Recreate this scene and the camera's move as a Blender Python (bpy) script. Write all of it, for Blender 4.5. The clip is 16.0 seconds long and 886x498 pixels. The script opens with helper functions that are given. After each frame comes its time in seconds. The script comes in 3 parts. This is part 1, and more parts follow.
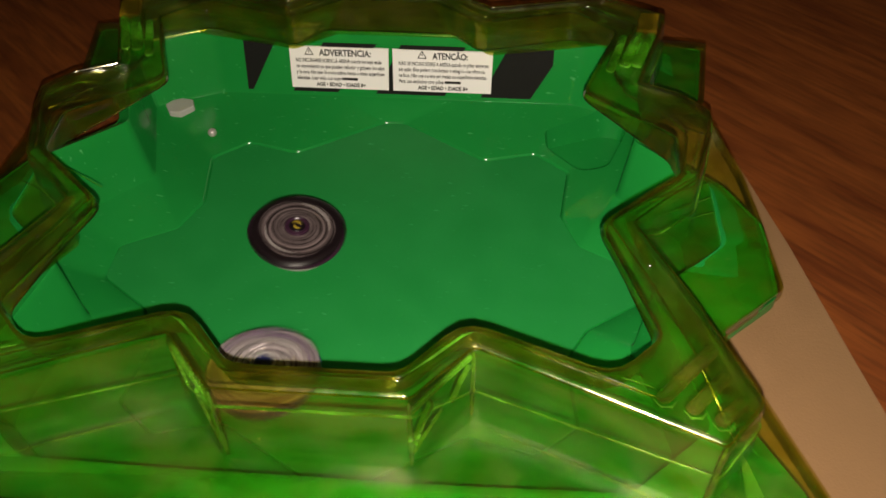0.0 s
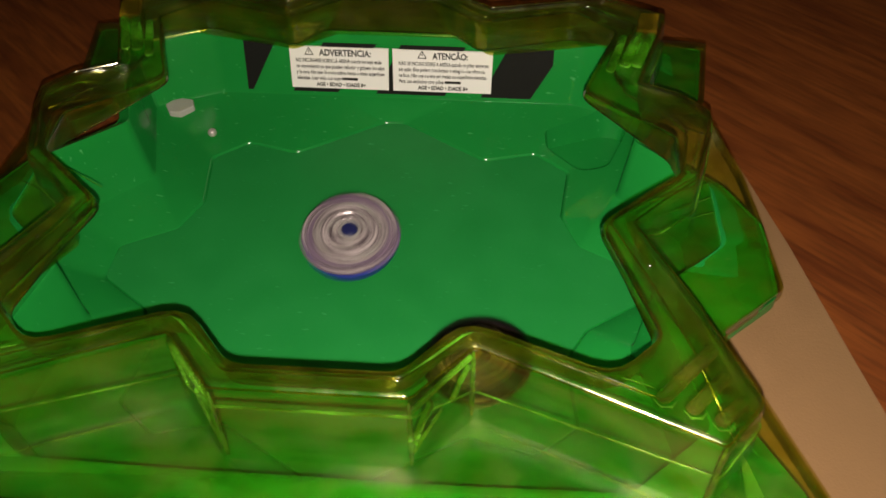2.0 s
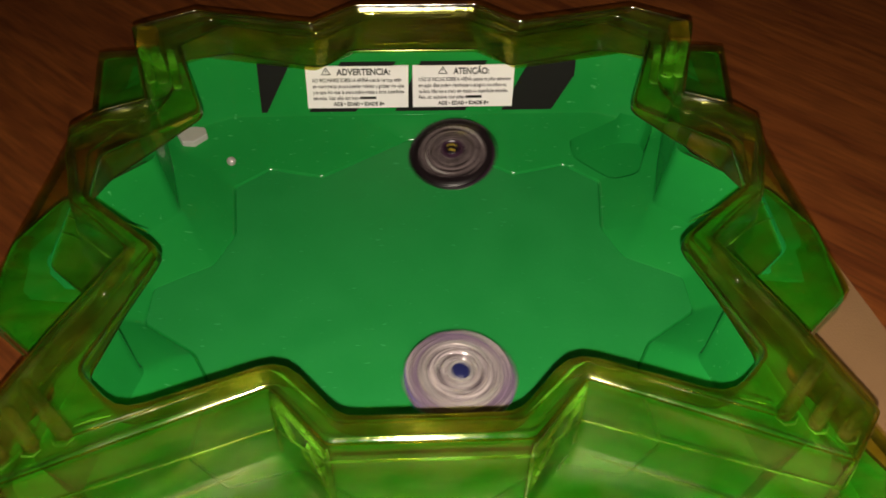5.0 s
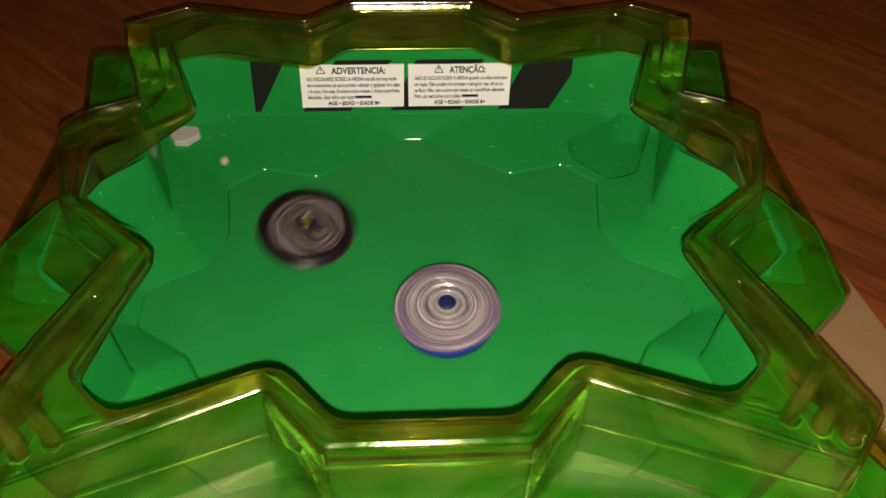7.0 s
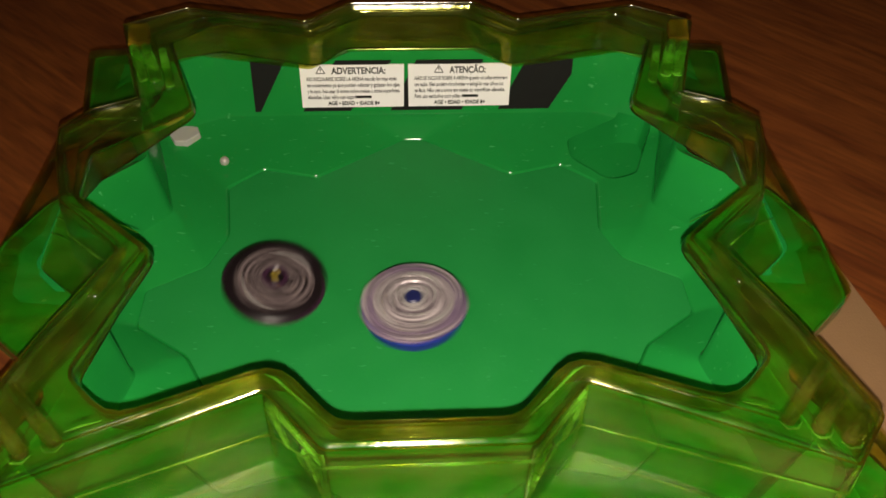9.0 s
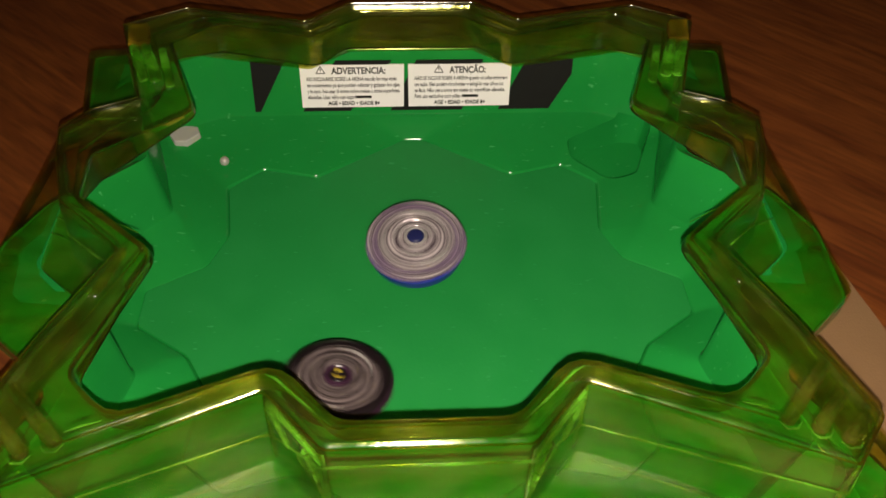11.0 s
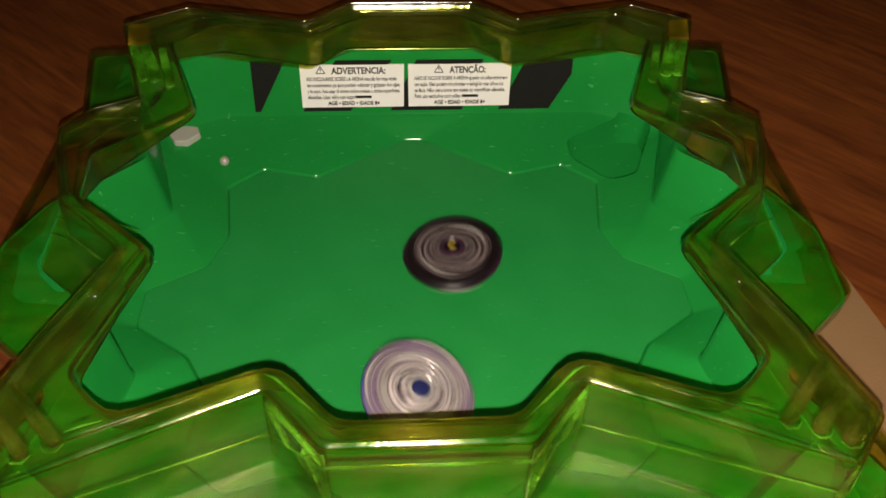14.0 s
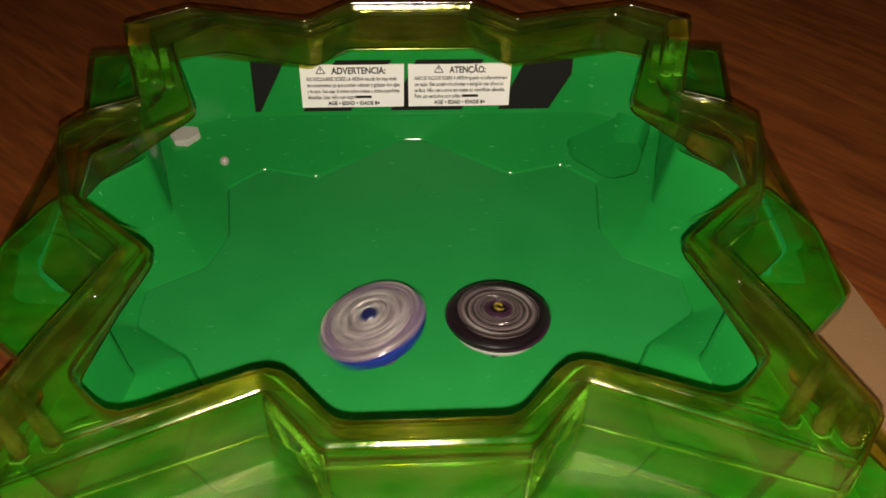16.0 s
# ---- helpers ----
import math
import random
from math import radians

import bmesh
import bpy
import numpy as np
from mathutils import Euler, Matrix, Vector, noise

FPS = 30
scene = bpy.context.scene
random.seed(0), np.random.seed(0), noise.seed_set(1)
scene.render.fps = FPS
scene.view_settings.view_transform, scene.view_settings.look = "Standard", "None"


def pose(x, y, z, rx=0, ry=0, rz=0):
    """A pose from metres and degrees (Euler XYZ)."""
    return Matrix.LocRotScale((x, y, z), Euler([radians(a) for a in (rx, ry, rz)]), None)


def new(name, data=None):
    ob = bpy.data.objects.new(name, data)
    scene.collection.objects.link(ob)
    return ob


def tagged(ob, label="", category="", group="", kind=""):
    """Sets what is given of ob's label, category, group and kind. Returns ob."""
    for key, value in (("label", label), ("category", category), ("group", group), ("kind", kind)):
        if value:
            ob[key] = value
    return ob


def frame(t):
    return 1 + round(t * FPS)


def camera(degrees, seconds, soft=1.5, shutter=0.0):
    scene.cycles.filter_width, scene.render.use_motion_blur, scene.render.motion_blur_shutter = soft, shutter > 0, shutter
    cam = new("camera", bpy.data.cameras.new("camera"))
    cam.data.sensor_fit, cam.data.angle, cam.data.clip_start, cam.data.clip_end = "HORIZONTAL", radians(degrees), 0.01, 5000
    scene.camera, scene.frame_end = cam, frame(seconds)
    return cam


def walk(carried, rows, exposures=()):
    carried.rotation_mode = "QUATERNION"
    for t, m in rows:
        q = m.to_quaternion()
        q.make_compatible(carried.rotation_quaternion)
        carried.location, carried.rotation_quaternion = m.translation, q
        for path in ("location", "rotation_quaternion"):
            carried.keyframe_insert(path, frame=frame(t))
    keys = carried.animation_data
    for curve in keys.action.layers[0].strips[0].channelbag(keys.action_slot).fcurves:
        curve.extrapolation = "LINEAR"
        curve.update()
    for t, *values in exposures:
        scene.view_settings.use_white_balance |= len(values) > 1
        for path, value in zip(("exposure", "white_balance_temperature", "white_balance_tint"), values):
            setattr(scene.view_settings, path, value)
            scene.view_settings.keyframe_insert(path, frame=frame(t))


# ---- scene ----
U = 0.00088  # the plan below is in units of 0.88 mm


def view(x, y, z, tilt, yaw, roll):
    return pose(x * U, y * U, z * U, 0, 0, yaw) @ pose(0, 0, 0, tilt) @ pose(0, 0, 0, 0, 0, roll)


VIEW_A = view(72, -295, 396, 42.5, 4.55, -0.68)
VIEW_B = view(-9.3, -270.9, 398.6, 41.8, -4.15, 1.91)
PATH = [(0, VIEW_A), (3.75, VIEW_A), (4.0, view(58.8, -291.1, 399.8, 42.37, 3.33, -0.09)),
        (4.5, view(-1.2, -275.4, 404.1, 41.19, 0.41, 0.57)), (5.0, view(-7.9, -275.9, 403.4, 41.78, -3.52, 1.49)),
        (5.3, view(-9, -272, 399.5, 41.8, -4.05, 1.85)), (7.3, VIEW_B), (16.0, VIEW_B)]
cam = camera(54.8, 16.0, soft=1.6, shutter=0.7)
walk(cam, PATH)

# ---- light: a dim room, and the lamp of the device that films ----
world = bpy.data.worlds.new("room")
scene.world = world
world.use_nodes = True
world.node_tree.nodes["Background"].inputs[0].default_value = (1.0, 0.62, 0.35, 1)
world.node_tree.nodes["Background"].inputs[1].default_value = 0.02


# ---- materials ----
def material(name):
    m = bpy.data.materials.new(name)
    m.use_nodes = True
    n = m.node_tree.nodes
    return m, n, m.node_tree.links, n["Principled BSDF"]


def mottled(name, dark, light, rough=0.35, scale=40, detail=6, bump=0.05, metal=0.0, rough_to=None, stretch=(1, 1, 1), coat=0.0):
    """Two tones mixed by noise, with uneven gloss and fine relief."""
    m, n, l, b = material(name)
    co = n.new("ShaderNodeTexCoord")
    mp = n.new("ShaderNodeMapping")
    mp.inputs["Scale"].default_value = stretch
    tx = n.new("ShaderNodeTexNoise")
    tx.inputs["Scale"].default_value, tx.inputs["Detail"].default_value = scale, detail
    mix = n.new("ShaderNodeMix")
    mix.data_type = "RGBA"
    mix.inputs["A"].default_value, mix.inputs["B"].default_value = (*dark, 1), (*light, 1)
    ramp = n.new("ShaderNodeMapRange")
    ramp.inputs["From Min"].default_value, ramp.inputs["From Max"].default_value = 0.3, 0.7
    ramp.inputs["To Min"].default_value = rough
    ramp.inputs["To Max"].default_value = rough_to if rough_to is not None else rough * 1.3
    fine = n.new("ShaderNodeTexNoise")
    fine.inputs["Scale"].default_value, fine.inputs["Detail"].default_value = scale * 14, 3
    bp = n.new("ShaderNodeBump")
    bp.inputs["Strength"].default_value, bp.inputs["Distance"].default_value = bump, 0.0008
    l.new(co.outputs["Object"], mp.inputs["Vector"])
    l.new(mp.outputs[0], tx.inputs["Vector"]), l.new(mp.outputs[0], fine.inputs["Vector"])
    l.new(tx.outputs[0], mix.inputs["Factor"]), l.new(mix.outputs["Result"], b.inputs["Base Color"])
    l.new(tx.outputs[0], ramp.inputs["Value"]), l.new(ramp.outputs[0], b.inputs["Roughness"])
    l.new(fine.outputs[0], bp.inputs["Height"]), l.new(bp.outputs[0], b.inputs["Normal"])
    b.inputs["Metallic"].default_value = metal
    b.inputs["Coat Weight"].default_value = coat
    return m


GREEN = mottled("green_plastic", (0.008, 0.19, 0.030), (0.012, 0.24, 0.042), 0.13, 30, 6, 0.03, rough_to=0.22)
MATT = mottled("matt_green_plastic", (0.008, 0.18, 0.032), (0.013, 0.235, 0.047), 0.42, 45, 8, 0.10, rough_to=0.55)


def flecked(m, light):
    """Fine pale scuff marks over a mottled material."""
    n, l = m.node_tree.nodes, m.node_tree.links
    b = n["Principled BSDF"]
    old = b.inputs["Base Color"].links[0].from_socket
    co, mp, tx, rng, mix = (n.new("ShaderNode" + k) for k in ("TexCoord", "Mapping", "TexNoise", "MapRange", "Mix"))
    mp.inputs["Rotation"].default_value, mp.inputs["Scale"].default_value = (0, 0, 0.7), (130, 420, 200)
    tx.inputs["Scale"].default_value, tx.inputs["Detail"].default_value = 1.0, 2
    rng.inputs["From Min"].default_value, rng.inputs["From Max"].default_value = 0.69, 0.80
    mix.data_type = "RGBA"
    mix.inputs["B"].default_value = (*light, 1)
    l.new(co.outputs["Object"], mp.inputs["Vector"]), l.new(mp.outputs[0], tx.inputs["Vector"])
    l.new(tx.outputs[0], rng.inputs["Value"]), l.new(rng.outputs[0], mix.inputs["Factor"])
    l.new(old, mix.inputs["A"]), l.new(mix.outputs["Result"], b.inputs["Base Color"])


GREEN.node_tree.nodes["Principled BSDF"].inputs["Specular IOR Level"].default_value = 0.42
flecked(GREEN, (0.07, 0.36, 0.12))
flecked(MATT, (0.05, 0.31, 0.10))
MATT.node_tree.nodes["Principled BSDF"].inputs["Specular IOR Level"].default_value = 0.3
INK = mottled("black_print", (0.005, 0.005, 0.005), (0.009, 0.0085, 0.008), 0.6, 60, 4, 0.03)
INK.node_tree.nodes["Principled BSDF"].inputs["Specular IOR Level"].default_value = 0.2
PAPER = mottled("sticker_paper", (0.83, 0.80, 0.82), (0.88, 0.85, 0.87), 0.5, 50, 4, 0.02)
GREY = mottled("grey_plastic", (0.36, 0.35, 0.34), (0.44, 0.43, 0.42), 0.35, 90, 4, 0.03)
BOARD = mottled("brown_card", (0.215, 0.118, 0.048), (0.275, 0.158, 0.072), 0.8, 55, 8, 0.3)


def ringed(name, dark, light, rough, rings, metal=0.3, seed=0.0, gloss=0.5):
    """Moulded plastic with fine turned rings of two tones, broken up by blotches."""
    m, n, l, b = material(name)
    co, sep, cmb, far, tx, blot, add, rng, mix, bp = (n.new("ShaderNode" + k) for k in (
        "TexCoord", "SeparateXYZ", "CombineXYZ", "VectorMath", "TexNoise", "TexNoise", "Math", "MapRange", "Mix", "Bump"))
    far.operation = "LENGTH"
    tx.noise_dimensions = "1D"
    scale = n.new("ShaderNodeMath")
    scale.operation = "MULTIPLY_ADD"
    scale.inputs[1].default_value, scale.inputs[2].default_value = rings, seed
    tx.inputs["Scale"].default_value, tx.inputs["Detail"].default_value, tx.inputs["Roughness"].default_value = 1.0, 3, 0.65
    blot.inputs["Scale"].default_value, blot.inputs["Detail"].default_value = 260, 3
    add.operation = "MULTIPLY_ADD"
    add.inputs[1].default_value = 0.9
    rng.inputs["From Min"].default_value, rng.inputs["From Max"].default_value = 0.76, 1.2
    mix.data_type = "RGBA"
    mix.inputs["A"].default_value, mix.inputs["B"].default_value = (*dark, 1), (*light, 1)
    bp.inputs["Strength"].default_value, bp.inputs["Distance"].default_value = 0.35, 0.0006
    l.new(co.outputs["Object"], sep.inputs[0]), l.new(sep.outputs[0], cmb.inputs[0]), l.new(sep.outputs[1], cmb.inputs[1])
    l.new(cmb.outputs[0], far.inputs[0]), l.new(far.outputs["Value"], scale.inputs[0]), l.new(scale.outputs[0], tx.inputs["W"])
    l.new(co.outputs["Object"], blot.inputs["Vector"])
    l.new(blot.outputs[0], add.inputs[0]), l.new(tx.outputs[0], add.inputs[2])
    l.new(add.outputs[0], rng.inputs["Value"]), l.new(rng.outputs[0], mix.inputs["Factor"])
    l.new(mix.outputs["Result"], b.inputs["Base Color"])
    l.new(tx.outputs[0], bp.inputs["Height"]), l.new(bp.outputs[0], b.inputs["Normal"])
    b.inputs["Roughness"].default_value, b.inputs["Metallic"].default_value = rough, metal
    b.inputs["Specular IOR Level"].default_value = gloss
    return m


SILVER = ringed("silver_plastic", (0.060, 0.042, 0.056), (0.66, 0.58, 0.60), 0.22, 560, 0.35)
LILAC = ringed("lilac_clear_plastic", (0.04, 0.026, 0.06), (0.27, 0.20, 0.28), 0.2, 560, 0.1, 7.0)
BLUE = mottled("blue_plastic", (0.009, 0.016, 0.16), (0.014, 0.032, 0.26), 0.3, 60, 4, 0.05)
NAVY = mottled("navy_plastic", (0.008, 0.010, 0.05), (0.014, 0.018, 0.09), 0.3, 90, 4, 0.05)
BLACK = ringed("black_plastic", (0.003, 0.002, 0.0025), (0.013, 0.008, 0.010), 0.35, 800, 0.0, 3.0, 0.3)
GUN = ringed("smoke_grey_metal", (0.020, 0.014, 0.015), (0.28, 0.22, 0.225), 0.22, 620, 0.4, 5.0)
PLUM = mottled("plum_plastic", (0.022, 0.008, 0.019), (0.04, 0.014, 0.034), 0.3, 60, 4, 0.05)
WHITE = mottled("bright_silver", (0.50, 0.47, 0.46), (0.64, 0.61, 0.60), 0.24, 60, 4, 0.05, metal=0.6)
GOLD = mottled("yellow_plastic", (0.20, 0.14, 0.012), (0.30, 0.22, 0.025), 0.35, 120, 3, 0.05)


def tinted_clear(name, tint, haze, haze_colour, rough, edge=3.6, bend=0.3):
    """Clear coloured plastic: it lets tinted light through, mirrors at grazing angles and is hazy with fine scuffs; a
    strong haze paints in light.
    """
    m, n, l, b = material(name)
    n.remove(b)
    out = n["Material Output"]
    clear, gloss, fog, lit = (n.new("ShaderNodeBsdf" + k) for k in ("Transparent", "Glossy", "Diffuse", "Translucent"))
    clear.inputs[0].default_value = (*tint, 1)
    fog.inputs[0].default_value = (*haze_colour, 1)
    tone = n.new("ShaderNodeMix")
    tone.data_type = "RGBA"
    tone.inputs["A"].default_value = (*haze_colour, 1)
    tone.inputs["B"].default_value = (haze_colour[0] * 0.8 + 0.1, haze_colour[1] * 0.8, haze_colour[2] + 0.03, 1)
    # part of the light is bent by the thickness of the plastic, part goes straight on
    bent, through_mix = n.new("ShaderNodeBsdfRefraction"), n.new("ShaderNodeMixShader")
    bent.inputs["IOR"].default_value, bent.inputs["Roughness"].default_value = 1.47, 0.015
    through_mix.inputs[0].default_value = bend
    co, mp, tx, scuff, wave, bp = (n.new("ShaderNode" + k) for k in ("TexCoord", "Mapping", "TexNoise", "TexNoise", "TexNoise", "Bump"))
    mp.inputs["Scale"].default_value = (60, 60, 900)
    mp.inputs["Rotation"].default_value = (radians(20), radians(35), radians(15))
    tx.inputs["Scale"].default_value, tx.inputs["Detail"].default_value = 55, 6
    scuff.inputs["Scale"].default_value, scuff.inputs["Detail"].default_value = 1.0, 5
    wave.inputs["Scale"].default_value, wave.inputs["Detail"].default_value = 75, 7
    bp.inputs["Strength"].default_value, bp.inputs["Distance"].default_value = 0.16, 0.002
    face, a, c, d = n.new("ShaderNodeLayerWeight"), n.new("ShaderNodeMixShader"), n.new("ShaderNodeMixShader"), n.new("ShaderNodeMixShader")
    face.inputs[0].default_value = 0.5
    power, fres = n.new("ShaderNodeMath"), n.new("ShaderNodeMath")
    power.operation, fres.operation = "POWER", "MULTIPLY_ADD"
    power.inputs[1].default_value, fres.inputs[1].default_value, fres.inputs[2].default_value = edge, 0.9, 0.06
    l.new(face.outputs["Facing"], power.inputs[0]), l.new(power.outputs[0], fres.inputs[0])
    mul, rng, shine = n.new("ShaderNodeMath"), n.new("ShaderNodeMapRange"), n.new("ShaderNodeMapRange")
    mul.operation = "MULTIPLY"
    rng.inputs["From Min"].default_value, rng.inputs["From Max"].default_value = 0.19, 0.37
    rng.inputs["To Min"].default_value, rng.inputs["To Max"].default_value = haze * 0.3, haze * 2.4
    shine.inputs["From Min"].default_value, shine.inputs["From Max"].default_value = 0.3, 0.7
    shine.inputs["To Min"].default_value, shine.inputs["To Max"].default_value = rough * 0.5, rough * 2.2
    l.new(co.outputs["Object"], tx.inputs["Vector"]), l.new(co.outputs["Object"], mp.inputs["Vector"])
    l.new(mp.outputs[0], scuff.inputs["Vector"]), l.new(co.outputs["Object"], wave.inputs["Vector"])
    # uneven thickness: streaks and pools of deeper colour
    pool, deep, dye = n.new("ShaderNodeTexNoise"), n.new("ShaderNodeMapRange"), n.new("ShaderNodeMix")
    pool.inputs["Scale"].default_value, pool.inputs["Detail"].default_value, pool.inputs["Distortion"].default_value = 1.0, 6, 0.5
    pool.inputs["Roughness"].default_value = 0.65
    grain = n.new("ShaderNodeMapping")
    grain.inputs["Scale"].default_value = (22, 90, 160)
    deep.inputs["From Min"].default_value, deep.inputs["From Max"].default_value = 0.34, 0.62
    dye.data_type = "RGBA"
    dye.inputs["A"].default_value = (tint[0] * 0.86, tint[1] * 0.88, tint[2] * 0.7, 1)
    dye.inputs["B"].default_value = (min(tint[0] * 1.04, 1), min(tint[1] * 1.06, 1), min(tint[2] * 1.1, 1), 1)
    l.new(co.outputs["Object"], grain.inputs["Vector"]), l.new(grain.outputs[0], pool.inputs["Vector"])
    l.new(pool.outputs[0], deep.inputs["Value"])
    l.new(deep.outputs[0], dye.inputs["Factor"]), l.new(dye.outputs["Result"], clear.inputs[0])
    l.new(dye.outputs["Result"], bent.inputs["Color"]), l.new(bp.outputs[0], bent.inputs["Normal"])
    l.new(clear.outputs[0], through_mix.inputs[1]), l.new(bent.outputs[0], through_mix.inputs[2])
    l.new(wave.outputs[0], bp.inputs["Height"]), l.new(tx.outputs[0], mul.inputs[0]), l.new(scuff.outputs[0], mul.inputs[1])
    l.new(mul.outputs[0], rng.inputs["Value"]), l.new(wave.outputs[0], tone.inputs["Factor"])
    l.new(tone.outputs["Result"], fog.inputs[0]), l.new(tone.outputs["Result"], lit.inputs[0])
    l.new(tx.outputs[0], shine.inputs["Value"]), l.new(shine.outputs[0], gloss.inputs["Roughness"])
    l.new(bp.outputs[0], gloss.inputs["Normal"]), l.new(bp.outputs[0], face.inputs["Normal"])
    a.inputs[0].default_value = 0.5
    l.new(fog.outputs[0], a.inputs[1]), l.new(lit.outputs[0], a.inputs[2])
    l.new(rng.outputs[0], c.inputs[0])
    l.new(through_mix.outputs[0], c.inputs[1]), l.new(a.outputs[0], c.inputs[2])
    l.new(fres.outputs[0], d.inputs[0]), l.new(c.outputs[0], d.inputs[1]), l.new(gloss.outputs[0], d.inputs[2])
    l.new(d.outputs[0], out.inputs[0])
    return m


AMBER = tinted_clear("amber_clear_plastic", (0.985, 0.955, 0.55), 0.020, (0.48, 0.54, 0.02), 0.13, bend=0.08)
THICK = tinted_clear("thick_amber_clear_plastic", (0.95, 0.87, 0.30), 0.03, (0.55, 0.48, 0.012), 0.10, bend=0.85)
# its bright green haze paints the light gathered in clear edges
GLINT = tinted_clear("painted_green_glint", (0.90, 0.97, 0.40), 0.22, (0.20, 0.80, 0.03), 0.09, bend=0.9)
RIB = tinted_clear("ribbed_amber_clear_plastic", (0.97, 0.95, 0.50), 0.05, (0.50, 0.58, 0.06), 0.08, bend=0.35)
# green and amber haze paint in the glow that shows through the clips
CLIP = tinted_clear("painted_green_glow", (0.80, 0.95, 0.24), 0.36, (0.16, 0.78, 0.02), 0.12, bend=0.5)
SHEEN = tinted_clear("painted_amber_sheen", (0.97, 0.86, 0.24), 0.25, (0.90, 0.62, 0.02), 0.14, bend=0.5)


def wood():
    m, n, l, b = material("red_brown_wood")
    co, mp, ms = n.new("ShaderNodeTexCoord"), n.new("ShaderNodeMapping"), n.new("ShaderNodeMapping")
    mp.inputs["Rotation"].default_value = (0, 0, radians(42))
    ms.inputs["Scale"].default_value = (4.5, 40.0, 3.0)
    tx, fine, pore = n.new("ShaderNodeTexNoise"), n.new("ShaderNodeTexNoise"), n.new("ShaderNodeTexNoise")
    tx.inputs["Scale"].default_value, tx.inputs["Detail"].default_value, tx.inputs["Distortion"].default_value = 1.5, 7, 1.2
    fine.inputs["Scale"].default_value, fine.inputs["Detail"].default_value = 8, 7
    pore.inputs["Scale"].default_value, pore.inputs["Detail"].default_value = 30, 4
    cr = n.new("ShaderNodeValToRGB")
    cr.color_ramp.elements[0].position, cr.color_ramp.elements[0].color = 0.30, (0.120, 0.028, 0.0055, 1)
    cr.color_ramp.elements[1].position, cr.color_ramp.elements[1].color = 0.75, (0.265, 0.076, 0.014, 1)
    dark = n.new("ShaderNodeMapRange")
    dark.inputs["From Min"].default_value, dark.inputs["From Max"].default_value = 0.36, 0.56
    dark.inputs["To Min"].default_value, dark.inputs["To Max"].default_value = 0.72, 1.0
    mul = n.new("ShaderNodeMix")
    mul.data_type, mul.blend_type = "RGBA", "MULTIPLY"
    mul.inputs["Factor"].default_value = 1.0
    bp = n.new("ShaderNodeBump")
    bp.inputs["Strength"].default_value, bp.inputs["Distance"].default_value = 0.2, 0.001
    l.new(co.outputs["Object"], mp.inputs["Vector"]), l.new(mp.outputs[0], ms.inputs["Vector"])
    for k in (tx, fine, pore):
        l.new(ms.outputs[0], k.inputs["Vector"])
    l.new(tx.outputs[0], cr.inputs[0]), l.new(cr.outputs[0], mul.inputs["A"])
    l.new(fine.outputs[0], dark.inputs["Value"]), l.new(dark.outputs[0], mul.inputs["B"])
    l.new(mul.outputs["Result"], b.inputs["Base Color"])
    l.new(pore.outputs[0], bp.inputs["Height"]), l.new(bp.outputs[0], b.inputs["Normal"])
    b.inputs["Roughness"].default_value = 0.5
    return m


WOOD = wood()


# ---- mesh helpers ----
def part(name, bm, mat, parent=None, label="", smooth=True):
    """Links a bmesh, in plan units, as one mesh object."""
    bmesh.ops.scale(bm, vec=(U, U, U), verts=bm.verts)
    bmesh.ops.recalc_face_normals(bm, faces=bm.faces)
    me = bpy.data.meshes.new(name)
    bm.to_mesh(me)
    bm.free()
    me.materials.append(mat)
    for p in me.polygons:
        p.use_smooth = smooth
    if smooth:
        me.set_sharp_from_angle(angle=radians(38))
    ob = new(name, me)
    ob.parent = parent
    return tagged(ob, label) if label else ob


def fillet(points, reach=5.0, steps=3):
    """Rounds the corners of a closed outline; reach is how far a rounding goes, one or one a corner. Every corner gives steps + 1 points."""
    out, n = [], len(points)
    for i in range(n):
        far = reach[i] if isinstance(reach, (list, tuple)) else reach
        p, q, r = Vector(points[i - 1]), Vector(points[i]), Vector(points[(i + 1) % n])
        a = q + (p - q) * min(0.42, far / max((p - q).length, 1e-6))
        c = q + (r - q) * min(0.42, far / max((r - q).length, 1e-6))
        for k in range(steps + 1):
            s = k / steps
            out.append(a.lerp(q, s).lerp(q.lerp(c, s), s))
    return out


def grown(half, d):
    """The half outline moved outwards by d (inwards where d is less than nothing)."""
    out, n = [], len(half)
    for i in range(n):
        x, y = half[i]
        px, py = half[i - 1] if i else (-half[0][0], half[0][1])
        qx, qy = half[i + 1] if i < n - 1 else (-half[-1][0], half[-1][1])
        a, b = Vector((py - y, x - px)).normalized() * -1, Vector((y - qy, qx - x)).normalized() * -1
        m = (a + b).normalized()
        k = d / max(m.dot(a), 0.5)
        out.append((x + m.x * k, y + m.y * k))
    return out


def closed(half, z):
    """A closed outline from its half with x > 0, front to back; z is one height or one a point."""
    zs = z if isinstance(z, (list, tuple)) else [z] * len(half)
    right = [(x, y, h) for (x, y), h in zip(half, zs)]
    return right + [(-x, y, h) for x, y, h in reversed(right)]


def loft(bm, rings, cap_first=False, cap_last=False, wrap=False):
    vs = [[bm.verts.new(p) for p in r] for r in rings]
    pairs = list(zip(vs, vs[1:])) + ([(vs[-1], vs[0])] if wrap else [])
    for a, b in pairs:
        for i in range(len(a)):
            j = (i + 1) % len(a)
            bm.faces.new((a[i], a[j], b[j], b[i]))
    if cap_first:
        bm.faces.new(vs[0])
    if cap_last:
        bm.faces.new(vs[-1])
    return vs


